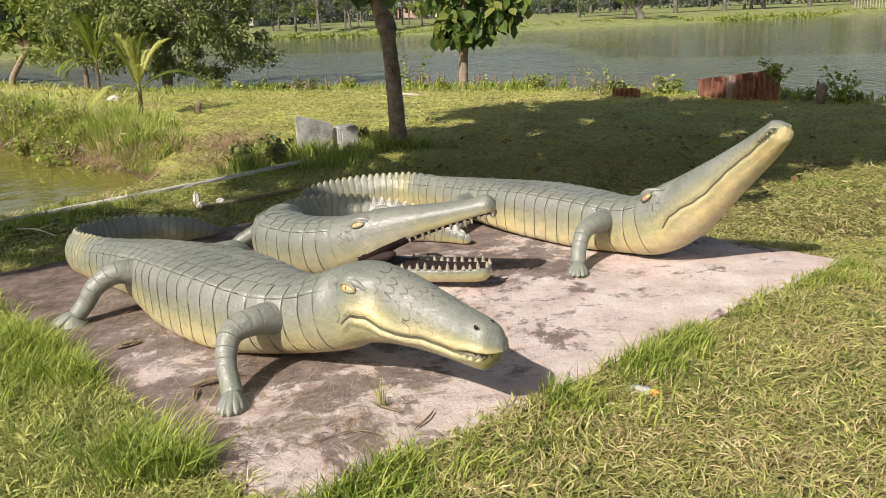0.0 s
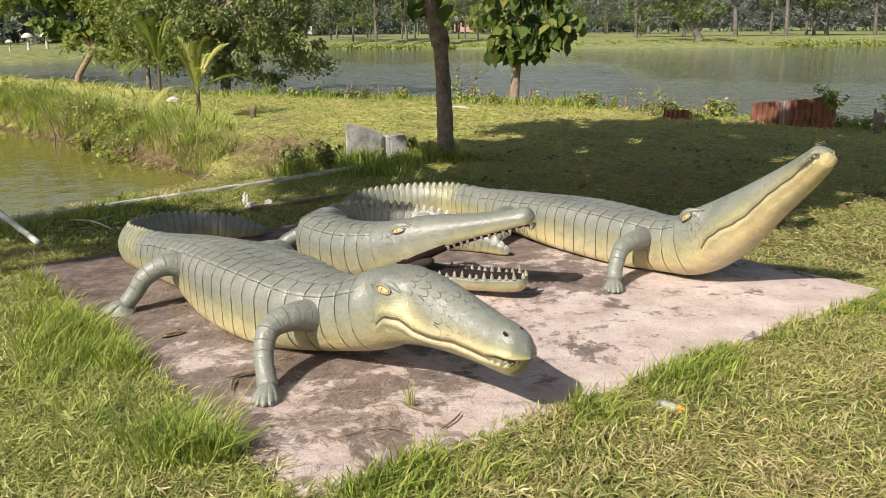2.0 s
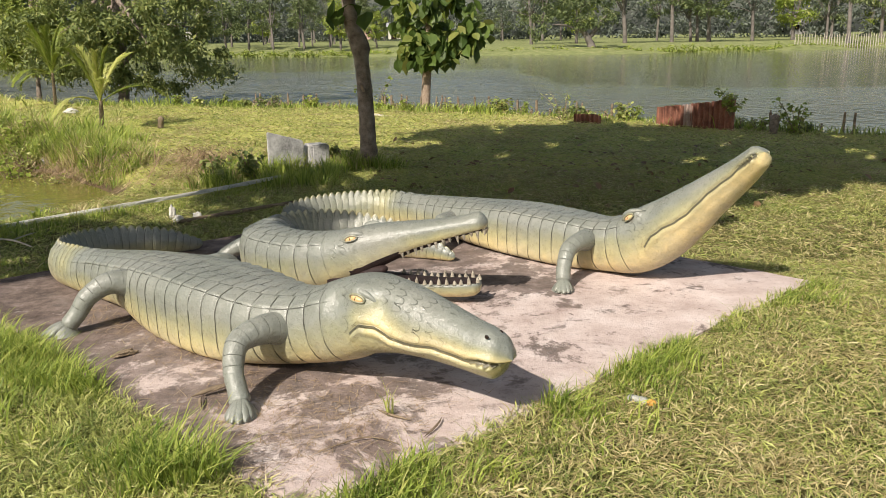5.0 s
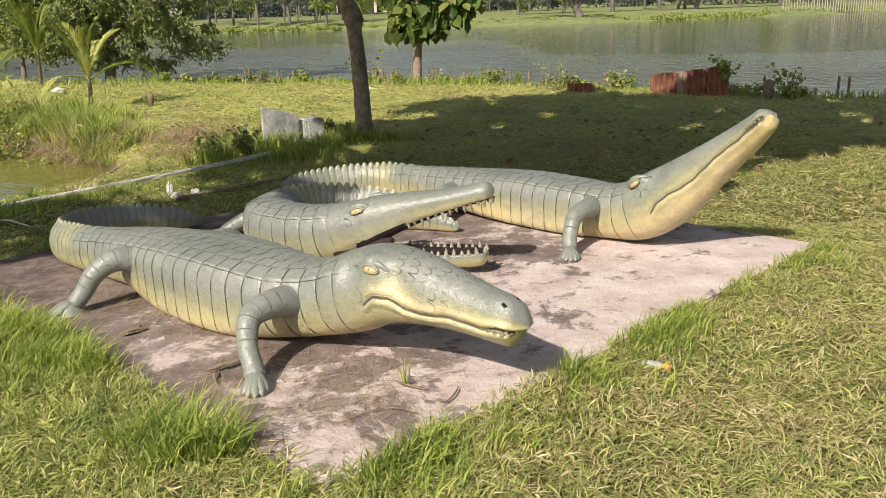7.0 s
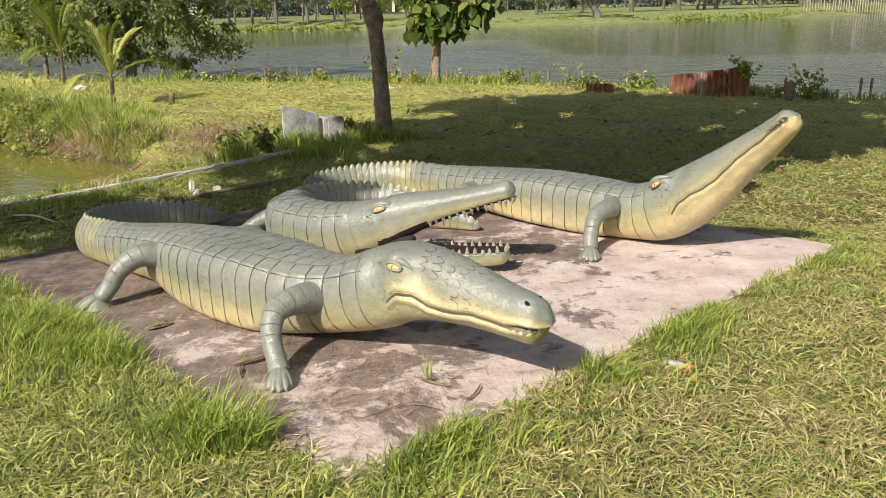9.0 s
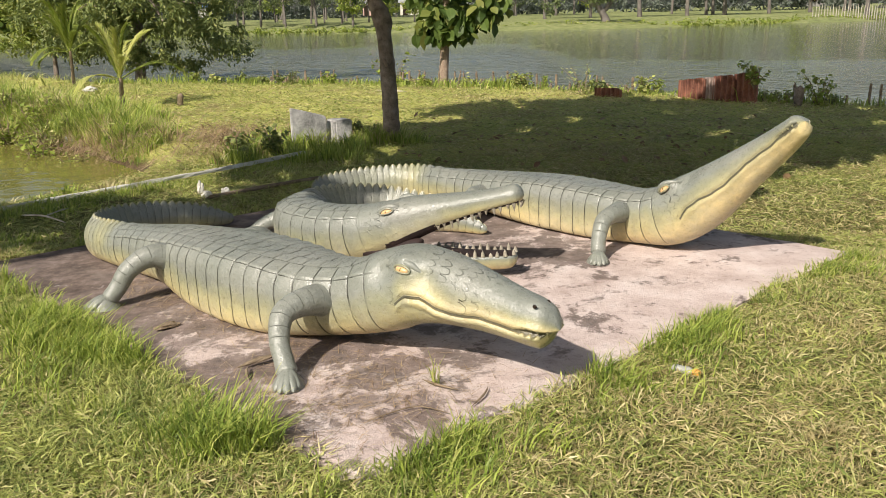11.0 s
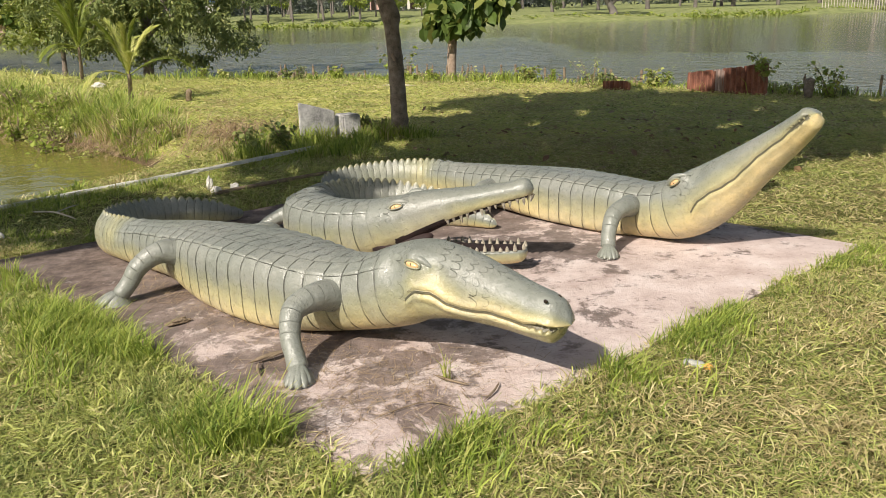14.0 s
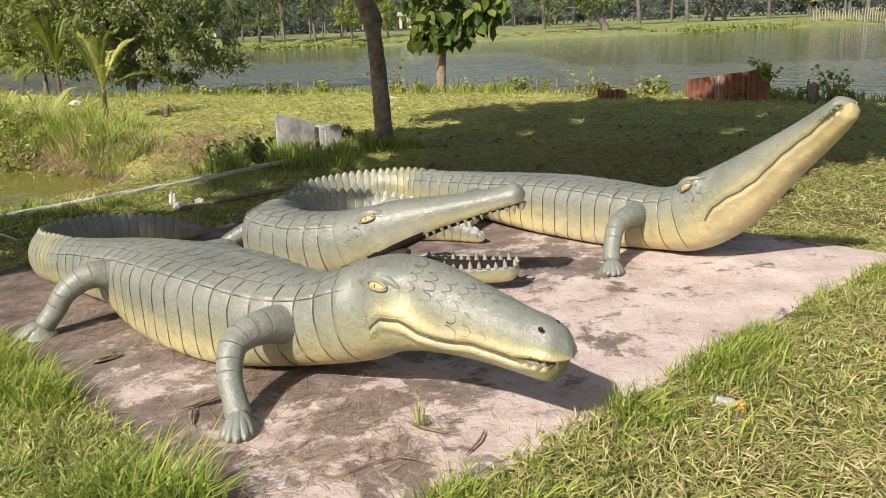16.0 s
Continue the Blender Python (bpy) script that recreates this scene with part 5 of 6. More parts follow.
# the leaning tree, and thin stems further along the bank
at = (-14.6, 26.3, -0.05)
stem = [(0, 0, -0.2, 0.12), (0.12, 0, 0.25, 0.10), (0.55, 0, 0.85, 0.09), (0.85, 0, 1.3, 0.08), (1.0, 0, 2.2, 0.05), (1.0, 0, 3.6, 0.02)]
heads = [(0.55, 0, 1.75), (0.1, 0.1, 1.8), (-0.4, 0, 1.7), (-0.85, 0, 2.0), (1.2, 0, 1.6), (0.7, 0.2, 2.5), (-0.3, 0, 2.6), (1.3, 0, 2.6), (0.4, 0, 3.3), (-1.0, 0.1, 2.9)]
boughs = [[(0.75, 0, 1.15, 0.05), ((h[0] + 0.75) / 2, 0, (1.2 + h[2]) / 2, 0.035), (*h, 0.01)] for h in heads[:6]]
pts = clumps(heads, [0.45] * len(heads), 60, 0.8, 0.3)
tree(at, "leaning pale-stemmed tree with big leaves on the bank", stem, boughs, leaf_cloud(pts, RNG.uniform(0.25, 0.4, len(pts)), BROAD, BROAD_F, 0.5), BARK_PALE, LEAF_BIG)
for x, y, hgt, lean in ((-21.7, 32.3, 2.6, -0.1), (-24.6, 33.8, 2.2, 0.1), (-26.5, 34.6, 2.8, 0.0)):
    stem = [(0, 0, -0.3, 0.11), (lean * 0.5, 0, 1.0, 0.09), (lean, 0, hgt, 0.06), (lean, 0, hgt + 2, 0.02)]
    heads = [(RNG.normal(lean, 1.0), RNG.normal(0, 0.5), RNG.uniform(hgt - 0.5, hgt + 2.4)) for _ in range(12)]
    boughs = [[(lean, 0, hgt - 0.5, 0.04), ((h[0] + lean) / 2, h[1] / 2, (hgt + h[2]) / 2, 0.025), (*h, 0.01)] for h in heads[:5]]
    pts = clumps(heads, [0.55] * 12, 45, 0.8, 0.3)
    tagged(tree((x, y, -0.05), "thin-stemmed broad-leaved tree on the grassy bank", stem, boughs, leaf_cloud(pts, RNG.uniform(0.2, 0.38, len(pts)), BROAD, BROAD_F, 0.5), BARK_PALE, LEAF_LIME), group="bank trees")


def palm(at, height, fronds, size, label, leaf):
    """A young palm: a short stem and feathered fronds, each a rachis with its leaflets."""
    root = empty("palm", at, label=label, category="palm")
    v, f = tube([(0, 0, -0.15, 0.06), (0.0, 0, 0.15, 0.045), (0.02, 0, height, 0.03), (0.02, 0, height + 0.1, 0.015)], 0.04, 9, 0.05)
    mesh_part("stem", npmesh("stem", v, f, WOOD, smooth=True), root)
    for i in range(fronds):
        az = i * 2.4 + RNG.normal(0, 0.25)
        rise = (1.45, 1.25, 1.35, 1.15, 1.3, 0.8, 1.0, 0.3, 0.5, 0.1)[i % 10]
        ln = size * RNG.uniform(0.8, 1.1)
        t = np.linspace(0, 1, 26)
        bend = rise - 1.3 * t**2.2 * (1.5 - 0.75 * rise)
        stepx, stepz = np.cos(bend) * ln / 25, np.sin(bend) * ln / 25
        rr, zz = np.r_[0, np.cumsum(stepx)[:-1]], np.r_[0, np.cumsum(stepz)[:-1]] + height
        c = np.stack([rr * math.cos(az), rr * math.sin(az), zz], -1)
        bits = [tube([(*c[k], 0.012 * (1.05 - k / 25)) for k in range(0, 26, 5)], 0.05, 5)]
        sp = []
        for sg in (-1, 1):
            k = np.repeat(np.arange(3, 26), 3)
            a = az + sg * (0.45 + 0.3 * RNG.random(len(k)))
            l = ln * 0.30 * np.sin(np.pi * np.clip((k - 2) / 25, 0.05, 0.93)) ** 0.6 * RNG.uniform(0.8, 1.1, len(k))
            b = c[np.minimum(k, 25)] + RNG.normal(0, 0.006, (len(k), 3))
            hz = l * np.clip(np.sin(bend[np.minimum(k, 25)]) * 0.9, -0.5, 0.95)
            bits.append(blades(b, hz, l * 0.8, np.full(len(k), 0.017 * size), a))
        mesh_part("frond", npmesh("frond", *joined(bits), leaf if i % 4 else LEAF_LIME), root)
    return root


LEAF_PALM = leaf_mat("leaf_palm", (0.40, 0.46, 0.10), (0.68, 0.68, 0.25), (0.70, 0.66, 0.32), 0.4)
palm((-5.75, 14.9, 0.0), 0.5, 9, 1.15, "young yellow-green palm growing in rank grass", LEAF_PALM)
palm((-8.9, 20.2, 0.0), 0.8, 12, 1.15, "small dark-stemmed palm behind the pond", LEAF_LIME)
palm((-23.2, 32.6, 0.0), 1.1, 9, 1.5, "young palm among the bank trees", LEAF_LIME)
palm((-25.4, 33.0, 0.0), 0.9, 8, 1.3, "short palm among the bank trees", LEAF_LIME)


def weed(at, size, n, label, leaf=None, slim=False):
    """A loose weed: thin stems with leaves along them."""
    root = empty("weed", at, label=label, category="plant", group="weeds along the lake edge")
    stems, pts = [], []
    for _ in range(n):
        a, r = RNG.uniform(0, 6.28), size * RNG.uniform(0.2, 0.75)
        tip = np.array((math.cos(a) * r, math.sin(a) * r * 0.6, size * RNG.uniform(0.5, 1.15)))
        stems.append(tube([(0, 0, -0.1, 0.008), (*(tip * (0.5, 0.5, 0.6)), 0.006), (*tip, 0.003)], 0.08, 5))
        k = RNG.integers(14, 26)
        q = np.sort(RNG.random(k))[:, None]
        pts.append(tip * q ** 1.0 * (1, 1, 1) + RNG.normal(0, size * 0.06, (k, 3)))
    tagged(mesh_part("stalk", npmesh("stalk", *joined(stems), WOOD), root), kind="stuff")
    pts = np.vstack(pts)
    pts[:, 2] = np.maximum(pts[:, 2], 0.02)
    kind = (SLIM, SLIM_F) if slim else (BROAD, BROAD_F)
    tagged(mesh_part("foliage", npmesh("foliage", *leaf_cloud(pts, RNG.uniform(0.035, 0.085, len(pts)) * (1 + size * 0.4), *kind, 0.2), leaf or LEAF_LIME), root), kind="stuff")
    return root


shore = LAKE_EDGE[4:11]
for i in range(60):
    x = RNG.uniform(-6.0, 7.0)
    y = np.interp(x, shore[:, 0], shore[:, 1]) - RNG.uniform(0.35, 1.15)
    if -3.5 < x < 0.0 and RNG.random() < 0.5:
        continue
    weed((x, y, float(ground_height(x, y))), RNG.uniform(0.15, 0.34), RNG.integers(6, 13), "low leafy weeds on the lake bank", (LEAF_LIME, LEAF_SMALL, GRASS)[i % 3], i % 2 == 0)
weed((5.30, 13.75, 0.28), 0.35, 9, "green creeper climbing the rusty sheet", LEAF_LIME)
weed((6.2, 13.2, -0.05), 0.5, 11, "bushy green climber on a dark stump", LEAF_LIME)
weed((5.75, 13.6, -0.05), 0.30, 8, "low leafy weeds on the lake bank", LEAF_LIME, True)
weed((2.75, 15.5, -0.05), 0.62, 8, "tall thin weed stalks on the lake bank", GRASS, True)
weed((-1.05, 18.9, -0.1), 0.75, 9, "tall thin weed stalks on the lake bank", LEAF_LIME)
for i in range(34):
    x = RNG.uniform(-13.5, -4.2)
    y = np.interp(x, far_bank[:, 0], far_bank[:, 1]) + RNG.normal(0.25, 0.35)
    weed((x, y, float(ground_height(x, y))), RNG.uniform(0.3, 0.55), RNG.integers(8, 15), "bright green weeds on the pond bank", (LEAF_LIME, LEAF_LIME, GRASS)[i % 3], i % 3 != 0)
weed((-1.95, 9.55, -0.05), 0.34, 12, "dark green weeds beside the concrete block", LEAF_SMALL)
weed((-2.35, 9.35, -0.05), 0.30, 12, "dark green weeds beside the concrete block", LEAF_SMALL)
weed((-0.95, 10.5, -0.05), 0.28, 10, "dark green weeds beside the concrete block", LEAF_SMALL)

# ---------------------------------------------------------------- things on the near ground


def rod(name, pts, mat, label, category, group="", seg=9, wobble=0.04):
    v, f = tube(pts, 0.05, seg, wobble)
    return tagged(new(name, npmesh(name, v, f, mat, smooth=True)), label, category, group)


# concrete kerb of the pond, ending in a broken headwall
kerb_pts, _ = spline([(-5.1, 5.1, 0), (-3.86, 6.66, 0), (-2.98, 7.60, 0), (-2.2, 8.45, 0), (-1.55, 9.25, 0)], 0.1)
tt, sd, _ = frames_of(kerb_pts)
prof = np.array([(-0.012, -0.030), (-0.014, -0.006), (-0.010, 0.008), (0.010, 0.008), (0.014, -0.006), (0.012, -0.030)])
kv = kerb_pts[:, None] + sd[:, None] * prof[None, :, :1] + np.array([0, 0, 1.0]) * prof[None, :, 1:]
kv = kv + RNG.normal(0, 0.002, kv.shape)
kv[..., 2] += np.linspace(-0.016, 0.032, len(kv))[:, None]
kerb = new("pond_kerb", npmesh("pond_kerb", kv.reshape(-1, 3), grid_faces(len(kv), 6, True)[:, ::-1], KERB))
tagged(kerb, "narrow worn concrete kerb along the pond", "kerb")

block = empty("concrete_headwall", (-1.62, 10.1, -0.05), label="broken grey concrete headwall standing in the grass", category="concrete block")
bm = bmesh.new()
quad = [((-0.20, -0.10), 0.50), ((0.20, 0.16), 0.36)]
for (px, py), hh2 in quad:
    for off in (0, 0.10):
        for z in (-0.15, hh2):
            bm.verts.new((px - off * 0.35, py + off, z))
bm.verts.ensure_lookup_table()
for ids in ((0, 4, 5, 1), (2, 3, 7, 6), (1, 5, 7, 3), (0, 1, 3, 2), (4, 6, 7, 5), (0, 2, 6, 4)):
    bm.faces.new([bm.verts[i] for i in ids])
bmesh.ops.recalc_face_normals(bm, faces=bm.faces[:])
bmesh.ops.bevel(bm, geom=bm.edges[:], offset=0.012, segments=2, affect="EDGES")
part("panel", bm, PLASTER, block, "upright pale panel with a sloping top")
part("pier", box_bm(0.24, 0.30, 0.46, 0.02, (0.34, 0.30, 0.08), 0.55, 0.012), PLASTER, block, "low square pier with a chipped top")
part("footing", box_bm(0.62, 0.30, 0.14, 0.02, (0.08, 0.02, -0.06), 0.55, 0.012), CEMENT, block, "mossy footing in the grass")

rod("wooden_pole", [(-2.1, 7.02, -0.01, 0.018), (-1.7, 7.36, 0.0, 0.02), (-1.15, 7.80, 0.01, 0.017)], WOOD, "brown wooden pole lying in the grass", "pole")
rod("bamboo_pole", [(-4.22, 6.37, 0.17, 0.026), (-3.8, 6.03, 0.09, 0.026), (-3.27, 5.60, 0.0, 0.024)], KERB, "pale weathered post leaning off the kerb", "pole")
rod("bamboo_pole", [(-4.3, 5.72, 0.0, 0.03), (-4.22, 6.1, 0.02, 0.03), (-4.15, 6.42, 0.04, 0.03)], BAMBOO, "pale pole lying beside the pond", "pole")
rod("dry_branch", [(-3.46, 6.40, 0.01, 0.007), (-3.2, 6.27, 0.03, 0.008), (-2.95, 6.10, 0.01, 0.006)], BAMBOO, "bleached dry branch lying in the grass", "branch")
rod("dry_branch", [(-3.22, 6.26, 0.02, 0.006), (-3.12, 6.36, 0.05, 0.005), (-3.08, 6.45, 0.05, 0.004)], BAMBOO, "bleached dry branch lying in the grass", "branch")
rod("wooden_post", [(-4.75, 15.05, -0.2, 0.055), (-4.75, 15.05, 0.05, 0.055), (-4.72, 15.05, 0.21, 0.052), (-4.72, 15.05, 0.225, 0.03)], WOOD, "short sawn wooden post in the lawn", "post")
rod("reed_stick", [(-7.5, 12.85, -0.5, 0.014), (-7.42, 12.8, -0.05, 0.013), (-7.55, 12.8, 0.3, 0.012), (-7.6, 12.8, 0.45, 0.006)], WOOD, "thin dark stick standing in the pond", "stick")
rod("fallen_branch", [(-1.35, 16.7, 0.0, 0.03), (-0.98, 16.65, 0.04, 0.035), (-0.6, 16.6, 0.0, 0.02)], BAMBOO, "pale fallen branch on the lawn", "branch")
rod("tree_stump", [(5.87, 13.3, -0.2, 0.07), (5.87, 13.3, 0.1, 0.075), (5.88, 13.3, 0.27, 0.085), (5.88, 13.3, 0.29, 0.04)], BARK, "dark stump overgrown by a climber", "stump")


def lump(name, at, size, mat, label, category, seed):
    bm = bmesh.new()
    bmesh.ops.create_icosphere(bm, subdivisions=3, radius=1.0)
    for v in bm.verts:
        n = noise.noise(v.co * 1.4 + Vector((seed, 0, 0))) * 0.45 + noise.noise(v.co * 4 + Vector((0, seed, 0))) * 0.15
        v.co = Vector((v.co.x * size[0], v.co.y * size[1], v.co.z * size[2])) * (1 + n)
    ob = tagged(part(name, bm, mat, None), label, category)
    ob.location = at
    return ob


lump("white_rubble", (-2.23, 7.32, 0.02), (0.032, 0.026, 0.065), WHITE, "upright white chunk of broken plaster", "rubble", 1)
lump("white_rubble", (-2.13, 7.17, -0.01), (0.045, 0.045, 0.04), WHITE, "small white chunk of broken plaster", "rubble", 2)
lump("white_rubble", (-1.97, 7.22, 0.01), (0.045, 0.035, 0.03), WHITE, "small white chunk of broken plaster", "rubble", 3)
lump("white_sack", (-7.57, 17.9, 0.08), (0.14, 0.10, 0.07), WHITE, "crumpled white sack lying in the weeds", "sack", 4)
lump("stone", (-4.9, 11.75, -0.2), (0.16, 0.10, 0.07), WOOD, "brown stone at the pond's edge", "stone", 5)
lump("stone", (-5.5, 12.1, -0.16), (0.13, 0.10, 0.06), CEMENT, "grey stone at the pond's edge", "stone", 6)
lump("brick_shard", (-1.42, 3.80, 0.012), (0.062, 0.022, 0.016), WOOD, "brown shard of bark on the slab", "shard", 7).rotation_euler = (0, 0, 0.75)

# twigs on the slab
for k, pts in enumerate(([(-0.93, 3.25, 0.008, 0.008), (-0.83, 3.31, 0.026, 0.011), (-0.72, 3.41, 0.010, 0.008)], [(-0.88, 3.26, 0.012, 0.008), (-0.865, 3.17, 0.018, 0.008), (-0.835, 3.10, 0.006, 0.005)],
                         [(-0.86, 3.27, 0.012, 0.006), (-0.78, 3.33, 0.03, 0.006), (-0.70, 3.42, 0.008, 0.004)], [(-0.08, 3.10, 0.005, 0.005), (0.0, 3.02, 0.012, 0.006), (0.09, 2.98, 0.005, 0.003)],
                         [(0.13, 2.83, 0.004, 0.004), (0.19, 2.93, 0.012, 0.005), (0.21, 3.02, 0.004, 0.003)], [(-0.30, 2.72, 0.003, 0.0025), (-0.1, 2.83, 0.01, 0.003), (0.05, 2.77, 0.003, 0.002)])):
    rod("twig", pts, WOOD, "dry dark twig lying on the slab", "twig", "twigs on the slab", 6, 0.12)
# a grass tuft in a crack under the low head
a = RNG.uniform(0, 6.28, 16)
h = RNG.uniform(0.05, 0.16, 16)
tuft = new("grass_tuft", npmesh("grass_tuft", *blades(np.tile((-0.02, 3.05, 0.0), (16, 1)) + RNG.normal(0, 0.008, (16, 3)) * (1, 1, 0), h, h * RNG.uniform(0.2, 0.9, 16), np.full(16, 0.006), a), GRASS))
tagged(tuft, "small green grass tuft growing from a crack", "grass tuft")

# crumpled bottle in the grass
bottle = empty("plastic_bottle", (1.10, 3.19, -0.040), label="crumpled clear plastic bottle lying in the grass", category="bottle")
v, f = tube([(-0.07, 0.045, 0.03, 0.02), (-0.05, 0.03, 0.032, 0.034), (0.0, 0.0, 0.035, 0.030), (0.04, -0.025, 0.034, 0.033), (0.065, -0.04, 0.03, 0.016)], 0.008, 14, 0.05)
mesh_part("body", npmesh("body", v, f, PLASTIC, smooth=True), bottle)
v, f = tube([(0.055, -0.034, 0.034, 0.02), (0.068, -0.044, 0.034, 0.029), (0.10, -0.06, 0.03, 0.025), (0.112, -0.068, 0.03, 0.012)], 0.008, 12, 0.06)
mesh_part("label_wrap", npmesh("label_wrap", v, f, ORANGE, smooth=True), bottle, "orange wrap")
bottle.scale = (0.62, 0.62, 0.62)


# ---------------------------------------------------------------- the lake's edge: rusty sheets and stakes
def corrugated(a, b, low, high_a, high_b, mat, ridges=11):
    """A wavy upright sheet from a to b, its top edge ragged."""
    n = ridges * 8
    t = np.linspace(0, 1, n)
    ax, bx = np.array(a), np.array(b)
    nrm = np.array([-(bx - ax)[1], (bx - ax)[0]]) / np.linalg.norm(bx - ax)
    p = ax + (bx - ax) * t[:, None] + nrm * (0.03 * np.sin(t * ridges * 6.283))[:, None]
    top = high_a + (high_b - high_a) * t + 0.018 * waves(t * 9, t * 3, 41, 1.0)
    rows = []
    for k, q in enumerate(np.linspace(0, 1, 5)):
        rows.append(np.stack([p[:, 0], p[:, 1], low + (top - low) * q], -1))
    for q in np.linspace(1, 0, 5):
        rows.append(np.stack([p[:, 0] + nrm[0] * 0.006, p[:, 1] + nrm[1] * 0.006, low + (top - low) * q], -1))
    return npmesh("sheet", np.stack(rows).reshape(-1, 3), grid_faces(10, n), mat, smooth=False)


fence = empty("corrugated_fence", (0, 0, 0), label="leaning rusted corrugated iron sheets by the water", category="fence")
P0, P1 = np.array((4.27, 14.60)), np.array((5.36, 13.75))
for k, (q0, q1, h0, h1, mt) in enumerate(((0.0, 0.36, 0.31, 0.36, RUST), (0.33, 0.47, 0.37, 0.36, RUST_PALE), (0.45, 0.72, 0.40, 0.42, RUST), (0.70, 1.0, 0.44, 0.50, RUST))):
    off = np.array((0.02, 0.03)) * (k % 2)
    mesh_part("sheet", corrugated(P0 + (P1 - P0) * q0 + off, P0 + (P1 - P0) * q1 + off, -0.3, h0, h1, mt, max(3, int((q1 - q0) * 15))), fence, "bare pale sheet" if mt is RUST_PALE else "")
low_fence = empty("corrugated_fence", (0, 0, 0), label="low rusty iron sheet among bank weeds", category="fence")
mesh_part("sheet", corrugated((2.88, 15.15), (3.32, 14.85), -0.3, 0.16, 0.15, RUST, 6), low_fence)

for grp, (xa, ya), (xb, yb), n in (("left", (-4.4, 20.2), (-1.9, 18.95), 48), ("mid", (-0.85, 18.75), (1.5, 17.6), 50), ("right", (1.7, 17.35), (4.1, 15.2), 30), ("end", (5.4, 14.1), (7.2, 13.2), 9)):
    row = empty("stake_fence", (0, 0, 0), label="row of short weathered wooden stakes holding the bank", category="fence", group="stake fences at the lake")
    for k in range(n):
        q = (k + RNG.uniform(-0.3, 0.3)) / (n - 1)
        x, y = xa + (xb - xa) * q, ya + (yb - ya) * q
        hgt = RNG.uniform(0.04, 0.16) if RNG.random() < 0.85 else 0.28
        r = RNG.uniform(0.02, 0.035)
        v, f = tube([(x, y, -0.6, r), (x + RNG.normal(0, 0.012), y, -0.1, r), (x + RNG.normal(0, 0.02), y, hgt, r * 0.9), (x, y, hgt + 0.01, r * 0.5)], 0.04, 7, 0.05)
        mesh_part("stake", npmesh("stake", v, f, WOOD), row)

# ---------------------------------------------------------------- the far bank


def far_tree_mesh(seed, hgt, spread_r, base_z, leaf, n):
    global RNG
    keep, RNG = RNG, np.random.default_rng(seed)
    lean = RNG.normal(0, 0.5)
    stem = tube([(0, 0, -0.5, 0.32), (0, 0, 0.4, 0.24), (lean * 0.4, 0, base_z, 0.19), (lean, 0, hgt * 0.6, 0.12), (lean, 0, hgt, 0.04)], 0.5, 8, 0.04)
    bits = [stem]
    heads = []
    for k in range(26):
        z = base_z + (hgt - base_z) * RNG.random()
        r = spread_r * math.sqrt(RNG.random()) * (0.6 + 0.5 * math.sin(math.pi * min(1, (z - base_z) / (hgt - base_z) + 0.2)))
        a = RNG.uniform(0, 6.28)
        heads.append((lean + r * math.cos(a), r * math.sin(a), z))
    for k in range(7):
        e = heads[k]
        bits.append(tube([(lean * 0.4, 0, base_z * 0.9, 0.09), (e[0] * 0.5, e[1] * 0.5, (base_z + e[2]) / 2, 0.06), (*e, 0.02)], 0.6, 5))
    pts = clumps(heads, RNG.uniform(0.7, 1.4, len(heads)), n, 0.75, 0.2)
    crown = leaf_cloud(pts, RNG.uniform(0.35, 0.75, len(pts)))
    RNG = keep
    return npmesh("trunk", *joined(bits), BARK_FAR, smooth=True), npmesh("crown", *crown, leaf)


BARK_FAR = plain_mat("bark_far", (0.10, 0.09, 0.08), (0.20, 0.18, 0.16), 2, 0.95, 0.0)
models = []
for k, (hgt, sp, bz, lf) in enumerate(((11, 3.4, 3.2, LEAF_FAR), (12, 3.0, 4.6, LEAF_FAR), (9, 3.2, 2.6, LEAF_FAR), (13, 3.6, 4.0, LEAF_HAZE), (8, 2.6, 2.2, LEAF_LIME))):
    root = empty("far_tree", (0, 0, 0), label="tall park tree on the far bank", category="tree", group="trees on the far bank")
    tm, cm = far_tree_mesh(100 + k, hgt, sp, bz, lf, 60)
    mesh_part("trunk", tm, root)
    mesh_part("crown", cm, root)
    models.append(root)
spots = []
for k in range(58):
    az = RNG.uniform(-0.62, 0.78)
    d = RNG.uniform(112, 175)
    if az < -0.30:
        d *= 0.82
    spots.append((az * d, d))
spots += [(13.5, 108), (20, 112), (26, 110), (33, 113), (39, 116), (47, 121), (55, 126), (-9, 110), (-15, 112), (7, 116), (62, 130), (-10, 99.5), (-14.5, 101), (-18, 100), (-21.5, 103), (-12, 106), (-6, 103), (-16, 107), (-8, 108), (-25, 106), (-20, 110), (-3, 107)]
for k, (x, y) in enumerate(spots):
    kind = models[k % 5]
    m = pose(x, y, float(ground_height(x, y)), 0, 0, RNG.uniform(0, 360)) @ Matrix.Scale(RNG.uniform(0.8, 1.2) * (0.58 if -0.26 < x / y < 0.10 else 1.05), 4)
    if k < 5:
        kind.matrix_basis = m
    else:
        c = copy_thing(models[k % 5], pose(0, 0, 0))
        c.matrix_basis = m
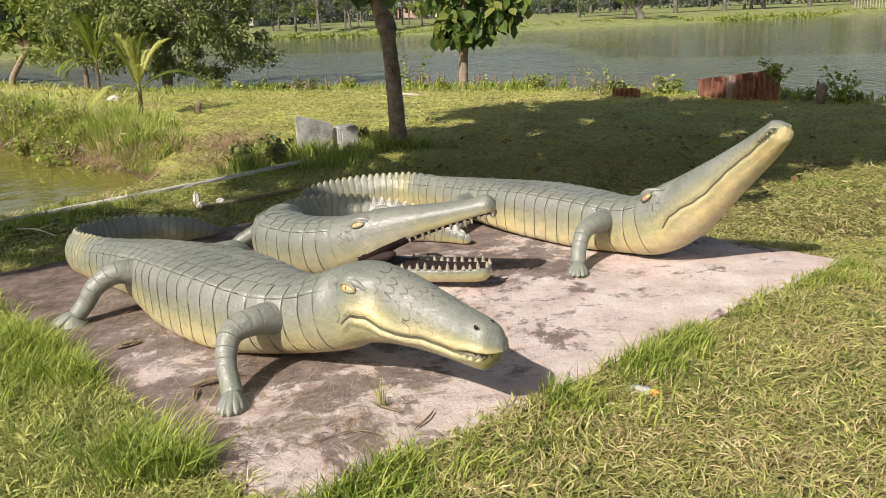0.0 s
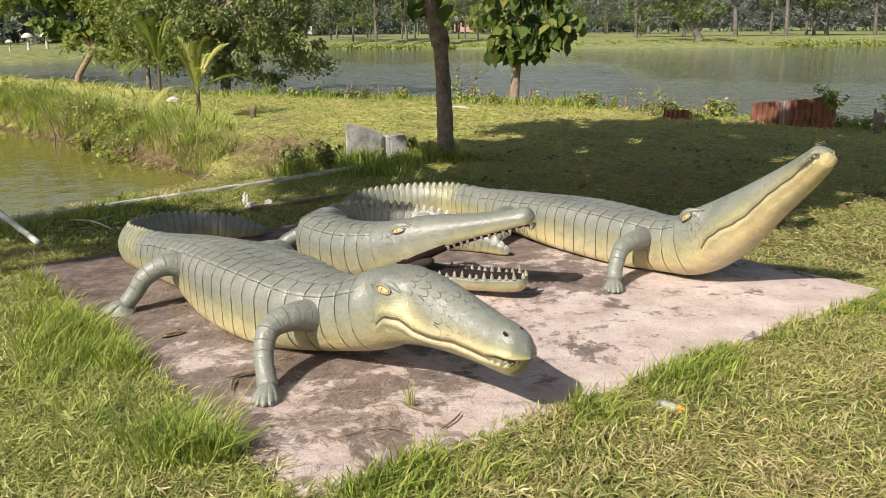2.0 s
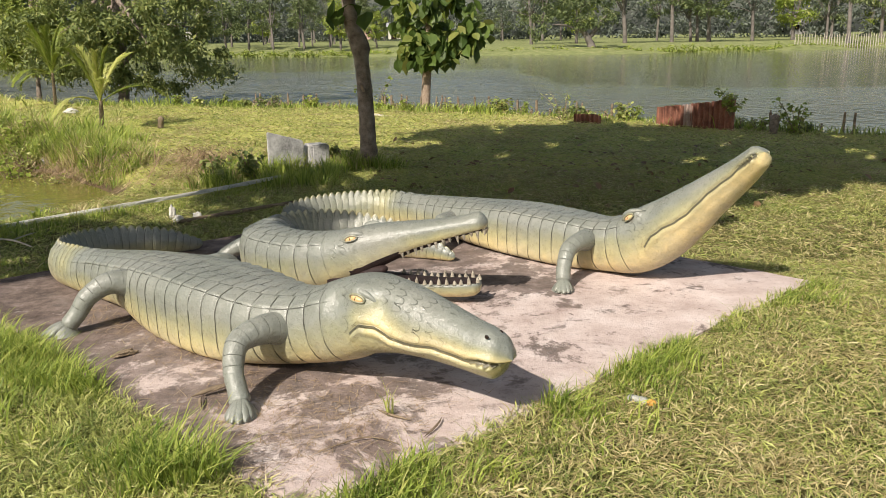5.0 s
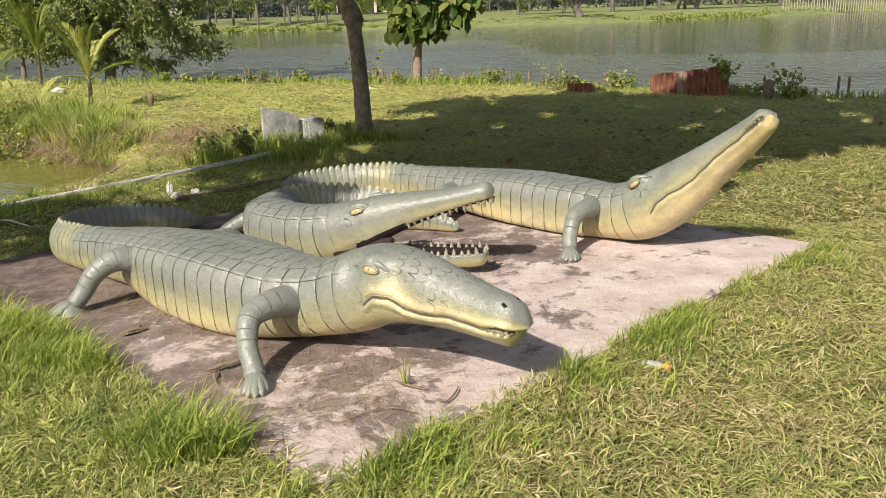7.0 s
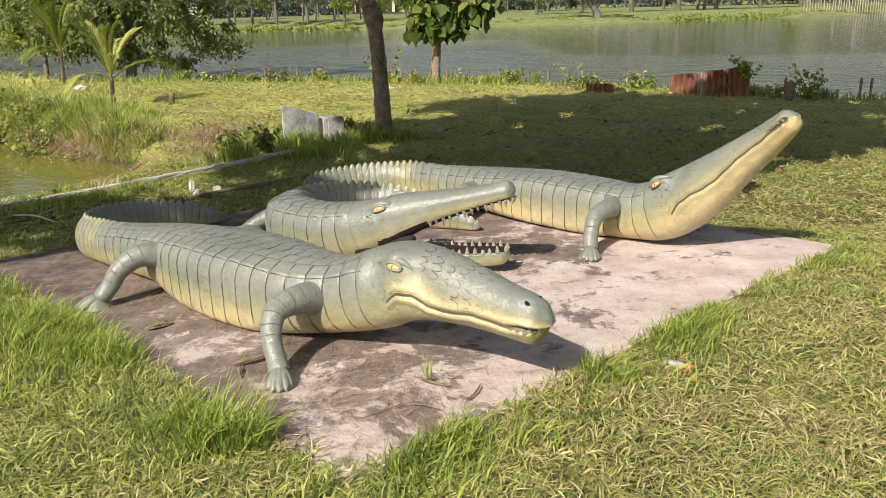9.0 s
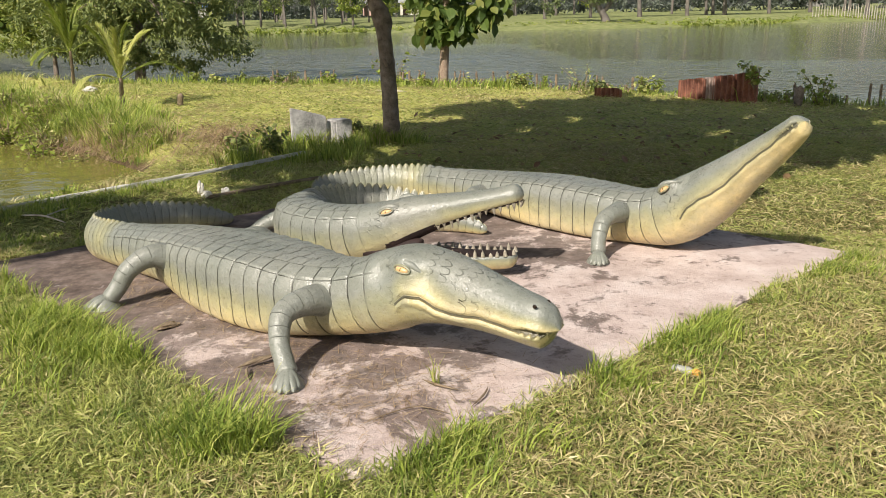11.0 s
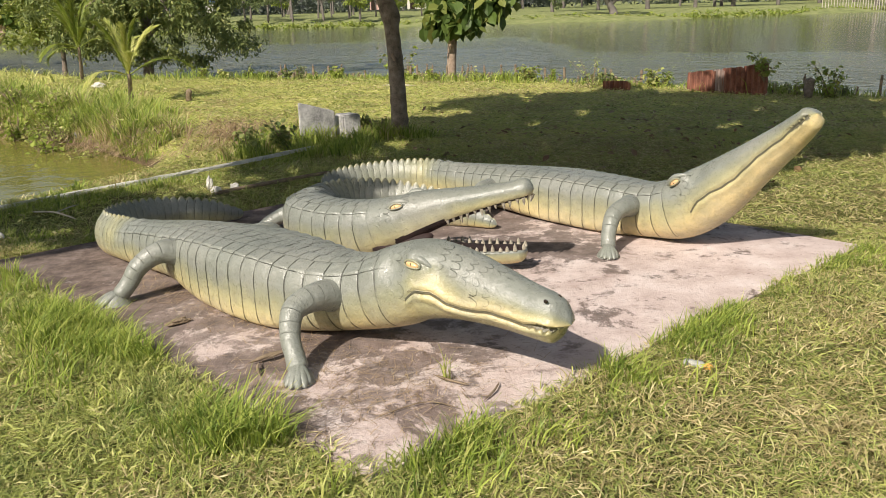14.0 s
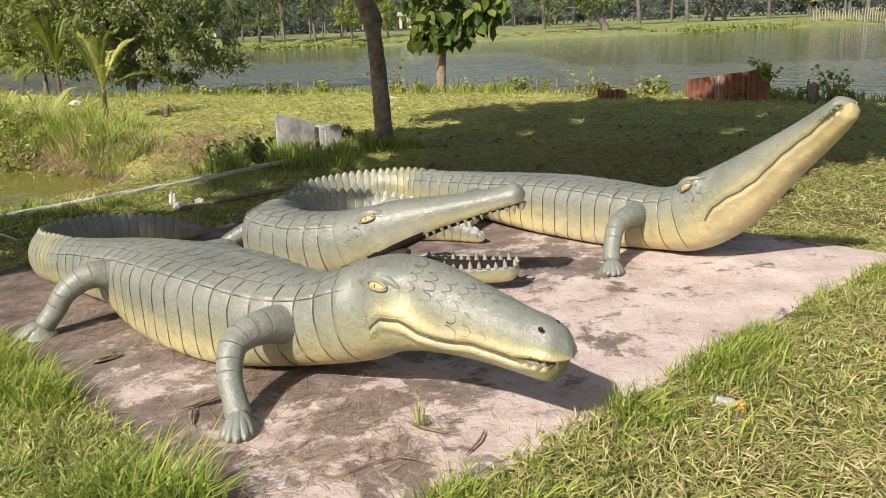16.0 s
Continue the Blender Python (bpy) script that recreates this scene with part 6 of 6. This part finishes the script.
# the leaning tree on the far shore
root = empty("far_tree", (18.6, 96.5, 0.1), label="spreading tree leaning over the far shore", category="tree")
mesh_part("trunk", npmesh("trunk", *joined([tube([(0.6, 0, -0.6, 0.6), (0.2, 0, 0.6, 0.42), (-0.7, 0, 2.0, 0.3), (-1.4, 0, 3.2, 0.2)], 0.4, 9, 0.05), tube([(0.1, 0, 1.0, 0.3), (1.0, 0, 2.2, 0.22), (2.0, 0, 3.6, 0.12)], 0.4, 8), tube([(-0.5, 0, 1.6, 0.2), (-2.4, 0, 2.4, 0.14), (-4.2, 0, 2.6, 0.06)], 0.4, 8)]), BARK_FAR, smooth=True), root)
heads = [(RNG.normal(-1.6, 2.6), RNG.normal(0, 1.2), RNG.uniform(2.4, 6.5)) for _ in range(34)] + [(-6.0, 0, 1.2), (-6.6, 0, 2.0), (-5.2, 0, 2.2), (2.6, 0, 3.2)]
pts = clumps(heads, RNG.uniform(0.6, 1.2, len(heads)), 75, 0.7, 0.2)
mesh_part("crown", npmesh("crown", *leaf_cloud(pts, RNG.uniform(0.3, 0.6, len(pts))), LEAF_FAR), root)

# woods closing the view
bear = np.linspace(-0.85, 1.0, 300)
away = np.interp(bear, (-0.85, -0.40, -0.26, 1.0), (104, 116, 182, 190)) + 6 * waves(bear * 60, 0 * bear, 51, 2.0)
wx, wy = np.sin(bear) * away, np.cos(bear) * away
heads = np.stack([np.repeat(wx, 7) + RNG.normal(0, 1.2, 300 * 7), np.repeat(wy, 7) + RNG.normal(0, 4, 300 * 7), np.tile(np.array([2.0, 4.0, 6.0, 8.5, 11, 13, 15]), 300) + RNG.normal(0, 0.8, 300 * 7)], -1)
low = np.clip(1 - np.abs(heads[:, 0] / heads[:, 1] + 0.06) / 0.20, 0, 1) > 0.05
heads[:, 2] *= 0.85
heads[low, 2] *= 0.62
pts = clumps(heads, RNG.uniform(1.2, 2.4, len(heads)), 38, 0.9, 0.1)
# the haze over the woods is only their greyed leaf colour
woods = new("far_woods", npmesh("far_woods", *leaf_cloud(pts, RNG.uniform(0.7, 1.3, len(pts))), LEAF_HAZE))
tagged(woods, "belt of woods beyond the lawn, haze painted into its grey-green leaves", "woods", kind="stuff")
# brush and reeds where the far lawn meets the water
fx = np.r_[RNG.uniform(-36, 70, 900)]
fy = np.interp(fx, [-37, -23, -4, 18, 36, 57, 70], [69, 96, 94.5, 94, 96, 111, 119]) + np.abs(RNG.normal(0.5, 0.8, 900))
pts = np.stack([fx, fy, -0.45 + np.abs(RNG.normal(0.15, 0.22, 900))], -1)
brush = new("shore_brush", npmesh("shore_brush", *leaf_cloud(clumps(pts, np.full(900, 0.35), 9, 0.8, 0.1), RNG.uniform(0.2, 0.5, 8100)), LEAF_LIME))
tagged(brush, "low green brush along the far shore", "brush", kind="stuff")

# bamboo fence on the far bank
fence = empty("bamboo_fence", (0, 0, 0), label="pale bamboo stake fence standing along the far shore", category="fence")
for k in range(46):
    q = k / 45
    x, y = 46 + 22 * q, 104.5 + 12.5 * q
    v, f = tube([(x, y, -1.0, 0.06), (x + RNG.normal(0, 0.04), y, 0.6, 0.06), (x + RNG.normal(0, 0.07), y, 1.5 + RNG.normal(0, 0.15), 0.045)], 0.6, 5)
    mesh_part("pole", npmesh("pole", v, f, BAMBOO), fence)


def hut(at, size, wall, roof_mat, label, roof_h=0.9, doors=2):
    """A small far building: walls, roof, dark door and window openings."""
    root = empty("park_building", at, label=label, category="building")
    sx, sy, sz = size
    part("wall", box_bm(sx, sy, sz, 0.03, (0, 0, sz / 2)), wall, root)
    bm = bmesh.new()
    e = 0.4
    vs = [bm.verts.new(p) for p in ((-sx / 2 - e, -sy / 2 - e, sz), (sx / 2 + e, -sy / 2 - e, sz), (sx / 2 + e, sy / 2 + e, sz), (-sx / 2 - e, sy / 2 + e, sz), (-sx / 2 - e, 0, sz + roof_h), (sx / 2 + e, 0, sz + roof_h))]
    for ids in ((0, 1, 5, 4), (2, 3, 4, 5), (3, 0, 4), (1, 2, 5), (3, 2, 1, 0)):
        bm.faces.new([vs[i] for i in ids])
    part("roof", bm, roof_mat, root)
    for k in range(doors):
        x = -sx / 2 + sx * (k + 0.5) / doors
        part("door" if k == 0 else "window", box_bm(0.9, 0.1, 1.9 if k == 0 else 1.0, 0.01, (x, -sy / 2 - 0.02, 0.96 if k == 0 else 1.5)), PUPIL, root)
    return root


hut((-13.0, 172, 1.0), (4, 4, 2.2), PINKISH, ROOFING, "pink plastered park building among trees", 1.0, 3)
hut((-5.5, 170, 1.0), (4, 4, 2.4), WHITE, ROOFING, "white park building among trees", 0.8, 2)
hut((-41, 150, 0.9), (5, 4, 2.2), WHITE, BLUE, "white stall with a blue roof among trees", 0.5, 2)
hut((82, 182, 1.0), (16, 6, 4.4), CEMENT, WHITE, "long low building with a pale roof", 0.9, 5)


def pavilion(at, label):
    root = empty("garden_umbrella", at, label=label, category="shelter", group="white shelters")
    v, f = tube([(0, 0, -0.3, 0.17), (0, 0, 0.2, 0.14), (0, 0, 1.2, 0.12), (0, 0, 1.5, 0.10), (0, 0, 1.55, 0.05)], 0.2, 10)
    mesh_part("column", npmesh("column", v, f, WHITE), root)
    aa, rr = np.meshgrid(np.linspace(0, 2 * np.pi, 17), np.linspace(0.02, 1, 5), indexing="ij")
    up_v = np.stack([np.cos(aa) * rr * 0.62, np.sin(aa) * rr * 0.62, 1.75 - 0.40 * rr**2], -1).reshape(-1, 3)
    lo_v = up_v - (0, 0, 0.12)
    g = grid_faces(17, 5)
    mesh_part("canopy", npmesh("canopy", np.vstack([up_v, lo_v]), np.vstack([g, g[:, ::-1] + len(up_v)]), WHITE, smooth=True), root)
    return root


for x, y, tall in ((-43.0, 66.5, 0.55), (-43.2, 69.5, 0.85), (-43.6, 73.0, 0.85)):
    pavilion((x, y, float(ground_height(x, y))), "white mushroom-shaped garden shelter").scale = (tall, tall, tall)
